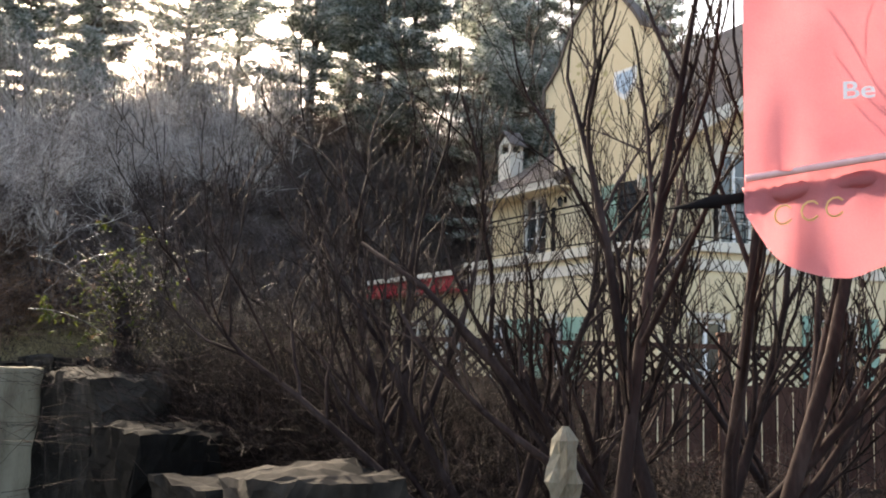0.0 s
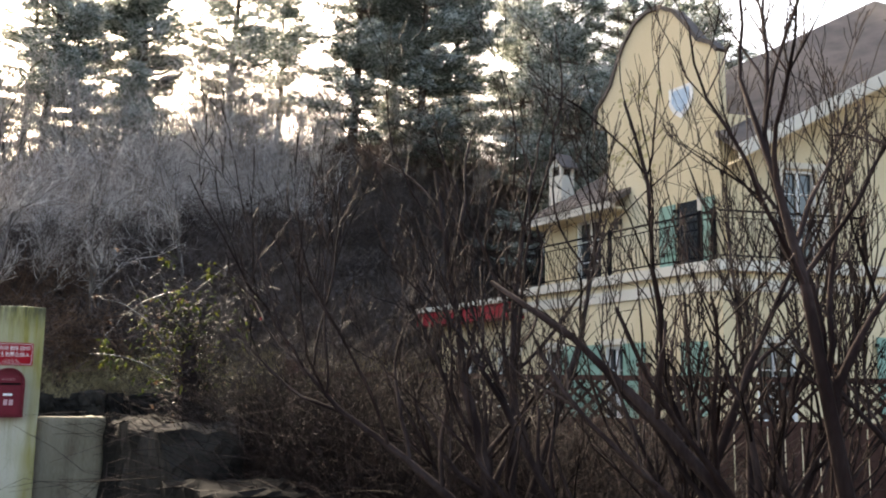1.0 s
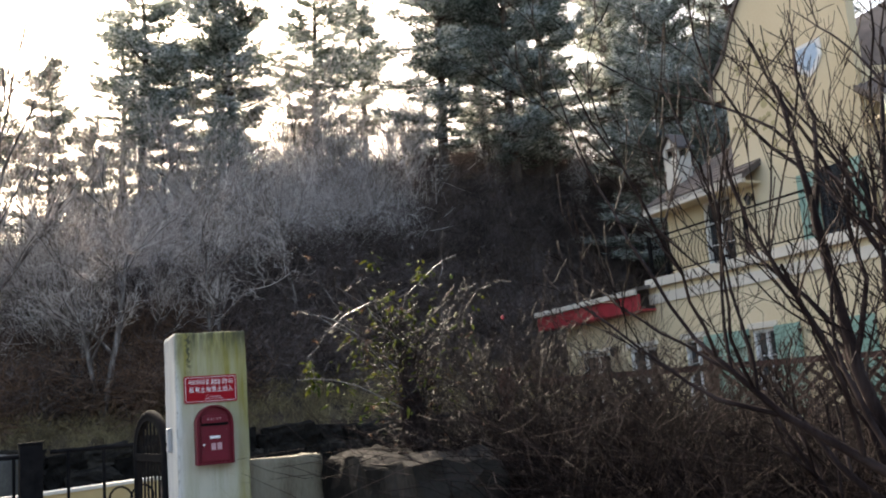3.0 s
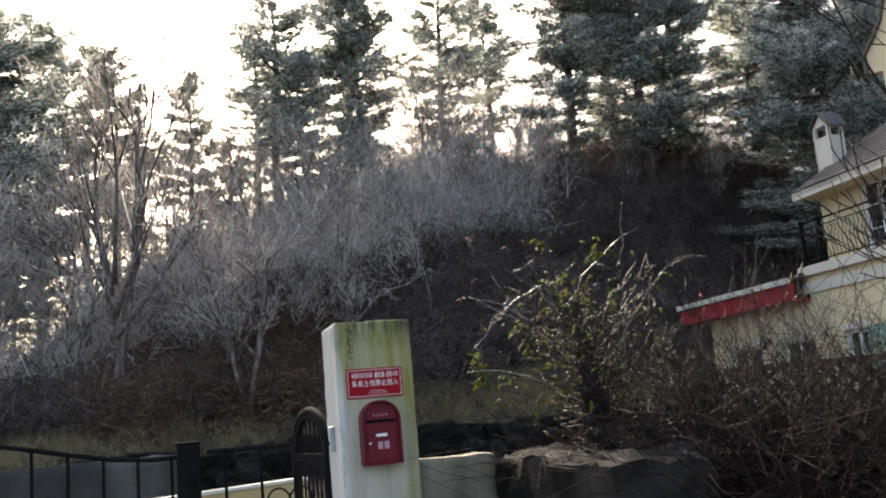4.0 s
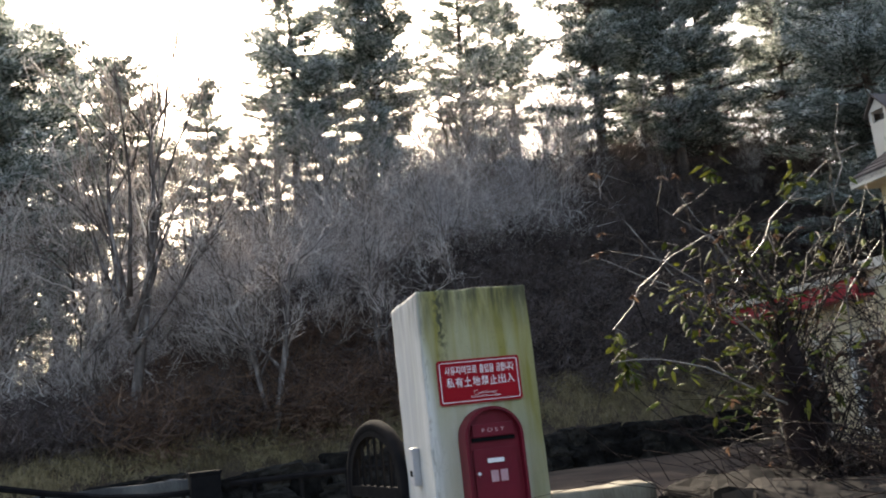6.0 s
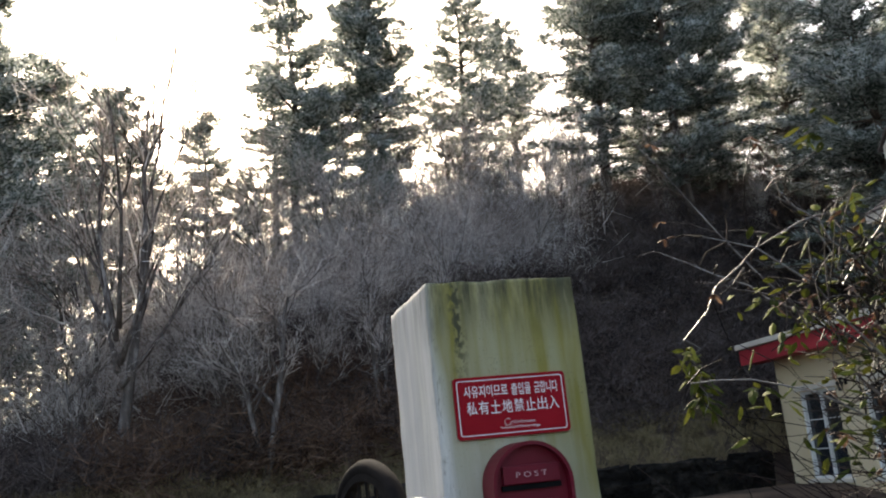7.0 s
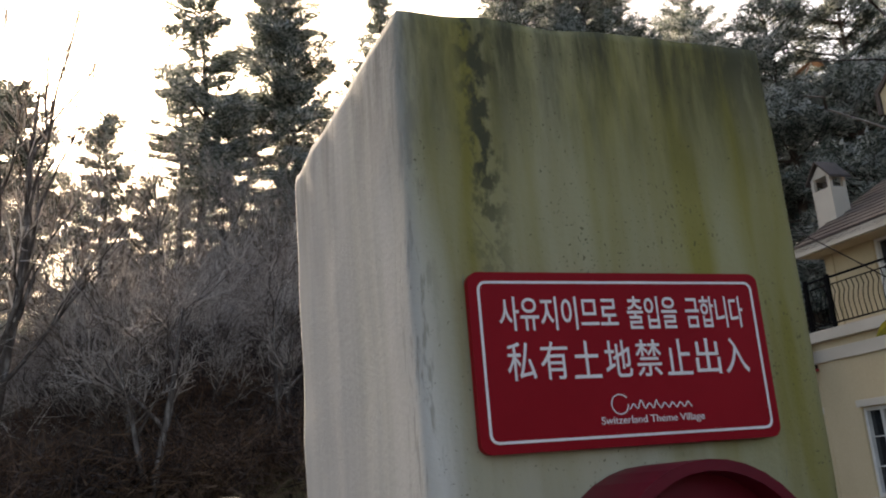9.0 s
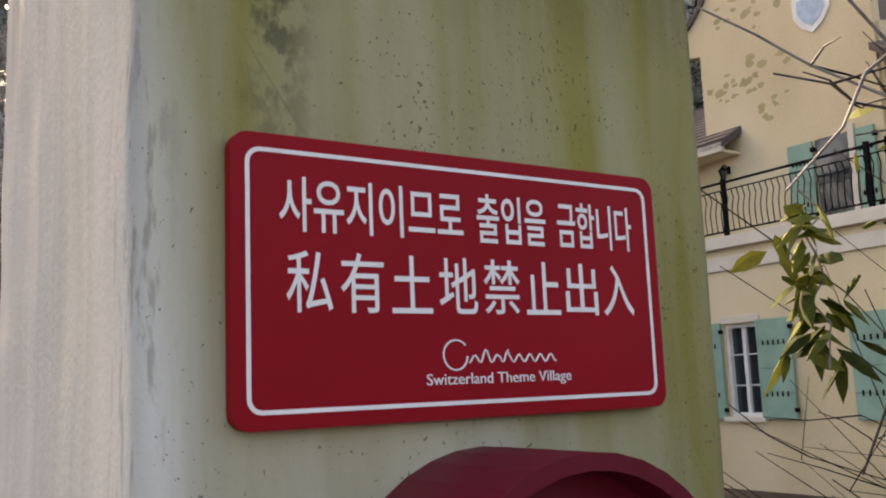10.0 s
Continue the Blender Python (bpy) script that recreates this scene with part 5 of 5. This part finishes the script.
# pale wrapped stake among the shrubs
stake = thing("wrapped_stake", "short stake wrapped in crumpled white sheeting among the shrubs", "stake", pose(0.40, 3.56, G - 0.02))
wrap = Shape()
for k in range(9):
    for j in range(12):
        a = 2 * math.pi * j / 12
        r = 0.85 * (0.062 + 0.018 * math.sin(3 * a + k) + 0.012 * math.sin(k * 1.9)) * (1.0 if k < 7 else 0.75 if k == 7 else 0.2)
        wrap.v.append((r * math.cos(a), r * math.sin(a), 0.45 + 0.05 * k))
wrap.f = [(k * 12 + j, k * 12 + (j + 1) % 12, (k + 1) * 12 + (j + 1) % 12, (k + 1) * 12 + j) for k in range(8) for j in range(12)]
part("wrapping", wrap.mesh("wrapping", M_CONCRETE, smooth=False), stake, "crumpled white sheeting")
part("post", Shape().tube([(0, 0, 0), (0, 0, 0.8)], [0.03, 0.028], 8).mesh("post", M_BARK), stake)

# ---- woodland on the slope ----
def conifer(seed, H, clear, spread, droop, density=1.0):
    """A tall pine: straight trunk, whorls of boughs, needles in tufts along the outer part of each bough."""
    rnd = np.random.RandomState(seed)
    t = thing("pine_tree", "tall dark green pine with layered boughs and a bare lower trunk", "pine tree", group="pines on the slope")
    trunk = Shape()
    sway = [(0.15 * math.sin(k * 0.9 + seed), 0.15 * math.cos(k * 0.7 + seed)) for k in range(9)]
    ctr = lambda f: Vector((np.interp(f * 8, range(9), [s[0] for s in sway]), np.interp(f * 8, range(9), [s[1] for s in sway]), f * H))
    trunk.tube([ctr(k / 8) - Vector((0, 0, 0.4 if k == 0 else 0)) for k in range(9)], [0.017 * H * (1 - 0.93 * k / 8) + 0.015 for k in range(9)], 7)
    bough, v, f = Shape(), [], []
    n = int(19 * density)
    blades = 8
    for k in range(n):
        tier = clear + (1 - clear) * (k + rnd.uniform(0, 0.3)) / n
        u = (tier - clear) / (1 - clear)
        reach = spread * H * (0.5 + 0.5 * min(1, u * 4 + 0.2)) * (1 - u) ** 0.62 + 0.3
        reach *= rnd.uniform(0.62, 1.2)
        for j in range(rnd.randint(6, 9)):
            if u < 0.22 and rnd.rand() < 0.4:
                continue
            base = ctr(min(1, tier + rnd.normal() * 0.004))
            a = rnd.uniform(0, 6.283)
            L = reach * rnd.uniform(0.5, 1.2)
            out = Vector((math.cos(a), math.sin(a), 0))
            rise = -droop * (1 - u) + 0.34 * u + rnd.normal() * 0.05
            pts = [base + out * (L * q) + Vector((0, 0, L * (rise * q + 0.18 * q * q))) for q in (0, 0.35, 0.7, 1.0)]
            bough.tube(pts, [0.02 + 0.014 * L, 0.016 + 0.008 * L, 0.012, 0.006], 4, cap=False)
            across = np.array((-out.y, out.x, 0))
            # side twigs in a flat fan, their needles standing forward and a little up
            tufts = max(9, int(15 * L))
            q = 0.16 + 0.86 * rnd.rand(tufts) ** 0.75
            wide = rnd.uniform(-1, 1, tufts) * 0.36 * L * (1.12 - q * 0.75)
            c = np.array(base)[None] + np.outer(L * q, np.array(out)) + np.outer(wide, across)
            c[:, 2] += L * (rise * q + 0.18 * q * q) + rnd.uniform(-0.04, 0.07, tufts)
            c = np.repeat(c, blades, 0)
            m = len(c)
            dirs = rnd.normal(size=(m, 3)) * (1, 1, 0.38) + (out.x * 0.9, out.y * 0.9, 0.28)
            dirs /= np.linalg.norm(dirs, axis=1)[:, None]
            lens = rnd.uniform(0.22, 0.50, m)[:, None]
            sides = np.cross(dirs, rnd.normal(size=(m, 3)) * 0.6 + (0, 0, 1))
            sides /= np.linalg.norm(sides, axis=1)[:, None]
            c = c + rnd.normal(size=(m, 3)) * (0.13, 0.13, 0.06)
            wd = 0.036
            n0 = len(v)
            v.extend(np.concatenate([c - sides * wd, c + sides * wd, c + dirs * lens]).tolist())
            f.extend((n0 + i, n0 + m + i, n0 + 2 * m + i) for i in range(m))
    part("trunk", trunk.mesh("trunk", M_PINEBARK, smooth=True, fix=False), t)
    part("bough", bough.mesh("bough", M_PINEBARK, fix=False), t, "bare brown boughs")
    s = Shape()
    s.v, s.f = v, f
    part("crown", s.mesh("crown", M_NEEDLE, fix=False), t, "needle tufts")
    return t


def stand(ob, x, y, turn, scale=1.0, sink=0.3):
    ob.matrix_basis = pose(x, y, hill(x, y) - sink, 0, 0, turn) @ Matrix.Scale(scale, 4)


pines = [conifer(3, 17.5, 0.28, 0.225, 0.10, 0.9), conifer(5, 18.5, 0.24, 0.24, 0.12, 0.95), conifer(7, 20, 0.22, 0.25, 0.16, 1.25), conifer(9, 15, 0.20, 0.25, 0.1, 0.9), conifer(11, 19.5, 0.13, 0.20, 0.20, 1.75)]
spots = [(0, -22.9, 47.6, 0, 0.98), (1, -20.6, 52.8, 40, 1.0), (4, -7.6, 55.0, 10, 1.02), (3, -20.9, 46.3, 120, 0.72), (2, 5.2, 50.0, 170, 1.12)]
more = [(0, -19.6, 52.0, 200, 1.02), (1, -15.8, 57.4, 150, 0.95), (0, -14.2, 64.0, 260, 0.9), (4, -3.5, 56.6, 95, 1.05),
        (4, -1.6, 58.6, 300, 1.0), (4, -5.6, 59.0, 210, 0.98), (1, 2.8, 61.0, 30, 0.95), (1, 8.5, 55.0, 220, 0.85), (2, 3.6, 66.0, 45, 0.9), (1, 9.6, 62.0, 10, 0.9), (2, 13.5, 58.0, 70, 0.9), (1, 17.0, 63.0, 190, 0.95),
        (2, -34.5, 37.6, 25, 1.08), (1, -38.5, 42.0, 110, 1.05), (3, -40.5, 36.0, 205, 1.15), (0, -31.0, 44.5, 310, 0.9), (2, -44.0, 46.0, 80, 1.1), (3, -27.6, 46.5, 60, 0.85), (0, -25.8, 51.0, 20, 0.85),
        (3, 22.0, 60.0, 33, 1.0), (2, 26.5, 57.0, 300, 0.95),
        (2, 8.2, 49.0, 15, 1.2), (2, 12.0, 51.5, 250, 1.25), (1, 6.0, 57.0, 100, 0.95), (3, -31.0, 33.5, 10, 0.7), (1, -36.0, 49.0, 200, 1.0), (2, -47.0, 39.0, 15, 1.1), (3, -24.0, 44.0, 33, 0.5), (3, -17.5, 45.5, 180, 0.45),
        (1, -30.3, 34.3, 10, 1.15), (0, -34.2, 42.6, 75, 1.1), (3, -21.8, 22.6, 140, 0.26), (3, -23.6, 24.0, 20, 0.34), (3, -26.0, 27.0, 250, 0.3), (3, -32.0, 38.1, 15, 0.58), (3, -35.9, 39.9, 190, 0.6), (3, -27.4, 34.0, 300, 0.36), (1, 12.0, 70.0, 5, 1.0), (2, 18.0, 72.0, 250, 1.0)]
for (k, x, y, turn, sc) in spots:
    stand(pines[k], x, y, turn, sc)
for (k, x, y, turn, sc) in more:
    stand(copy_thing(pines[k], Matrix.Identity(4)), x, y, turn, sc)

BROAD = dict(wander=0.12, lift=0.035, limbs=11, kids=(6, 5, 2), angle=38, up=0.16, ratio=0.50, taper=0.62, thin=0.008, first=0.25)
VASE = dict(wander=0.09, lift=0.05, limbs=7, kids=(5, 4, 2), angle=30, up=0.22, ratio=0.42, taper=0.58, thin=0.0065, first=0.3)
broad = [
    bare_tree("bare_tree", "leafless grey-barked tree, a short trunk forking into steep limbs", "tree", None,
              [((0.02, 0, 1.0), 10.2, 0.17), ((-0.33, 0.1, 1.0), 6.2, 0.075, (0.0, 0, 3.1)), ((0.36, 0, 1.0), 6.0, 0.075, (0.05, 0, 3.3)), ((-0.14, 0.15, 1.0), 6.2, 0.065, (0.0, 0, 3.9)),
               ((0.18, -0.15, 1.0), 6.0, 0.065, (0.06, 0, 4.2)), ((0.68, 0.1, 0.8), 5.0, 0.06, (0.05, 0, 2.7)), ((-0.55, 0.2, 0.9), 4.8, 0.055, (0.0, 0, 3.4))],
              VASE, M_GREYTWIG, 51, "bare trees on the slope", M_GREYBARK),
    bare_tree("bare_tree", "slender leafless tree with crooked limbs", "tree", None, [((0.25, 0, 1.0), 5.6, 0.12), ((-0.45, 0, 0.9), 4.2, 0.08, (0.05, 0, 1.0))], dict(BROAD, wander=0.17, limbs=10, thin=0.0065), M_GREYTWIG, 52, "bare trees on the slope", M_GREYBARK),
    bare_tree("bare_tree", "young leafless tree with fine twigs", "tree", None, [((0.0, 0.05, 1.0), 6.0, 0.08)], dict(BROAD, limbs=14, thin=0.0065), M_GREYTWIG, 53, "bare trees on the slope", M_GREYBARK),
]
stand(broad[0], -19.3, 27.2, 0, 1.1)
stand(broad[1], -15.6, 28.2, 20, 1.0)
stand(broad[2], -12.0, 38.0, 0, 0.9)
rnd = random.Random(77)
for k, x, y, turn, sc in [(1, -22.5, 30.5, 130, 1.1), (2, -20.0, 33.0, 60, 1.0), (1, -13.8, 33.2, 250, 0.85)]:
    stand(copy_thing(broad[k], Matrix.Identity(4)), x, y, turn, sc)
placed = 0
while placed < 84:
    p, q = rnd.uniform(-24, 26), rnd.uniform(3, 22)
    if q < (10.5 if p < 13 else 3):
        continue
    x, y = -2.5 - 0.70 * p - 0.714 * q, 39.3 - 0.714 * p + 0.70 * q
    stand(copy_thing(broad[rnd.choice((1, 2, 2))], Matrix.Identity(4)), x, y, rnd.uniform(0, 360), rnd.uniform(0.45, 0.85) + (0.2 if q > 13 else 0.0))
    placed += 1


def brush(name, label, count, seed, mat, prange, qrange, hgt, stalks, width, flat=1.0):
    """Scrub on the slope, as thin blades."""
    r = np.random.RandomState(seed)
    vs, fs, n0 = [], [], 0
    for k in range(count):
        p, q = r.uniform(*prange), r.uniform(*qrange)
        x, y = -2.5 - 0.70 * p - 0.714 * q, 39.3 - 0.714 * p + 0.70 * q
        z = hill(x, y)
        h = r.uniform(*hgt)
        m = stalks
        base = np.array((x, y, z)) + r.normal(size=(m, 3)) * (0.3 * h, 0.3 * h, 0.0)
        base[:, 2] += r.uniform(-0.1, 0.75, m) * h
        d = r.normal(size=(m, 3)) * (0.75, 0.75, 0.45) + (0, 0, 0.7 * flat)
        d /= np.linalg.norm(d, axis=1)[:, None]
        side = np.cross(d, r.normal(size=(m, 3)))
        side /= np.linalg.norm(side, axis=1)[:, None]
        L = r.uniform(0.25, 0.7, m)[:, None] * h
        vs.append(np.concatenate([base - side * width, base + side * width, base + d * L]))
        i = np.arange(m)
        fs.append(np.stack([i, i + m, i + 2 * m], 1) + n0)
        n0 += 3 * m
    s = Shape()
    s.v, s.f = np.concatenate(vs).tolist(), np.concatenate(fs).tolist()
    return tagged(new(name, s.mesh(name, mat, fix=False)), label, "brushwood", kind="stuff")


# pale twigs on the hazy crest and left, darker ones where the slope is shaded
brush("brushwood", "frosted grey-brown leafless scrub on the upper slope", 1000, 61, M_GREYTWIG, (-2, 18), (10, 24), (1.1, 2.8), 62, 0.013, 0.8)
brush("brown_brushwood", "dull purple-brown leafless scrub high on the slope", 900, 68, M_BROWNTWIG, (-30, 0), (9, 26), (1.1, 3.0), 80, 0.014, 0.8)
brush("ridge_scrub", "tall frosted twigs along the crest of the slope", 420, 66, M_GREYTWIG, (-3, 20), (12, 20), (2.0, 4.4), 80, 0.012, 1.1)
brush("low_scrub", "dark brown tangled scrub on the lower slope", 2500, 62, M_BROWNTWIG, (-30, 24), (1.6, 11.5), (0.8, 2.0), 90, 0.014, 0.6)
brush("russet_scrub", "russet scrub with withered leaves", 210, 63, M_RUST, (12, 21), (1.2, 7), (0.8, 2.2), 110, 0.018, 0.5)
brush("dry_grass", "dry grass on the bank above the stone wall", 900, 64, M_DRYGRASS, (-3, 26), (0.2, 2.4), (0.3, 0.6), 60, 0.008, 1.6)
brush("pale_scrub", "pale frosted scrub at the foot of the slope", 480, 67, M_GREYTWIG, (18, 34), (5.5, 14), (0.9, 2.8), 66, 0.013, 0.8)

# ---- flag beside the path ----
def flag():
    O = Vector((0.49, 1.85, 0))
    r, dn = Vector((0.23, -0.10, 0)).normalized(), Vector((0, 0, 1))
    t = thing("banner", "pink cloth banner with white and gold lettering on a black pole", "banner", Matrix.Translation(O))
    tip, root = Vector((0.35, 1.90, 1.765)) - O, Vector((1.9, 1.38, 2.0)) - O
    d = (root - tip).normalized()
    pole = Shape().tube([tip, tip + d * 0.10, tip + d * 0.101, root], [0.001, 0.016, 0.011, 0.011], 10)
    part("pole", pole.mesh("pole", M_IRON, smooth=True, fix=False), t, "black pole with a pointed tip")
    part("stake", Shape().tube([root + Vector((0, 0, 0.02)), Vector((root.x, root.y, 0.35))], [0.016, 0.016], 8).mesh("stake", M_IRON), t)
    sh = Shape()
    nu, nv = 46, 40
    a = Vector((0.485, 1.853, 0)) - O
    for j in range(nv + 1):
        for i in range(nu + 1):
            u, w = i / nu, j / nv
            base = tip + d * (0.145 + 0.95 * u)
            if w < 0.75:
                h = (0.75 - w) * 1.2
                fold = 0.020 * math.sin(u * 52 + 3 * math.sin(u * 11) + 2 * w) * math.exp(-h * 9) + 0.022 * math.sin(u * 10 + h * 4 + 0.8 * math.sin(h * 9)) + 0.006 * math.sin(u * 31 - h * 17)
                z = h
            else:
                q = (w - 0.75) / 0.25
                z = -q * (0.035 + 0.15 * math.sin(min(1, u / 0.16) * math.pi / 2) * (1 - 0.2 * u) + 0.008 * math.sin(u * 40))
                fold = 0.034 * q * math.sin(u * 27 + 2 * math.sin(u * 9) + 1) - 0.02 * q + 0.012 * (1 - q) * math.sin(u * 52)
            p = base + Vector((0, 0, z)) + Vector((d.y, -d.x, 0)) * (fold + 0.013)
            sh.v.append(tuple(p))
    sh.f = [(j * (nu + 1) + i, j * (nu + 1) + i + 1, (j + 1) * (nu + 1) + i + 1, (j + 1) * (nu + 1) + i) for j in range(nv) for i in range(nu)]
    cloth = part("cloth", sh.mesh("cloth", M_FLAG, smooth=True, fix=False), t, "pink cloth")
    hem = [tip + d * (0.146 + 0.024 * k) + Vector((0, 0, 0.003 * math.sin(k * 1.7))) for k in range(40)]
    part("sleeve", Shape().tube(hem, [0.019 + 0.003 * math.sin(k * 2.3) for k in range(40)], 12).mesh("sleeve", M_FLAG, smooth=True, fix=False), cloth, "sewn sleeve round the pole")
    part("seam", Shape().tube([tip + d * (0.147 + 0.95 * k) + Vector((d.y, -d.x, 0)) * 0.040 + Vector((0, 0, 0.028)) for k in (0, 0.5, 1)], [0.007] * 3, 8).mesh("seam", M_SEAM, fix=False), cloth, "pale stitched seam")
    turn = Matrix.Rotation(math.atan2(d.y, d.x), 4, "Z")
    front = Vector((d.y, -d.x, 0))
    part("lettering", letters("Be", 0.055, 0.034, M_LETTER, bold=0.01), cloth, "white lettering", Matrix.Translation(tip + d * 0.325 + front * 0.036 + Vector((0, 0, 0.150))) @ turn)
    for k, x in enumerate((0.215, 0.262, 0.305)):
        part("letter_stroke", Shape().tube([tip + d * (x + 0.016 * math.cos(tt)) + front * 0.056 + Vector((0, 0, -0.055 + 0.018 * math.sin(tt))) for tt in np.linspace(0.6, 5.6, 9)], [0.0022] * 9, 4).mesh("letter_stroke", M_GOLD), cloth, "gold stroke")


flag()
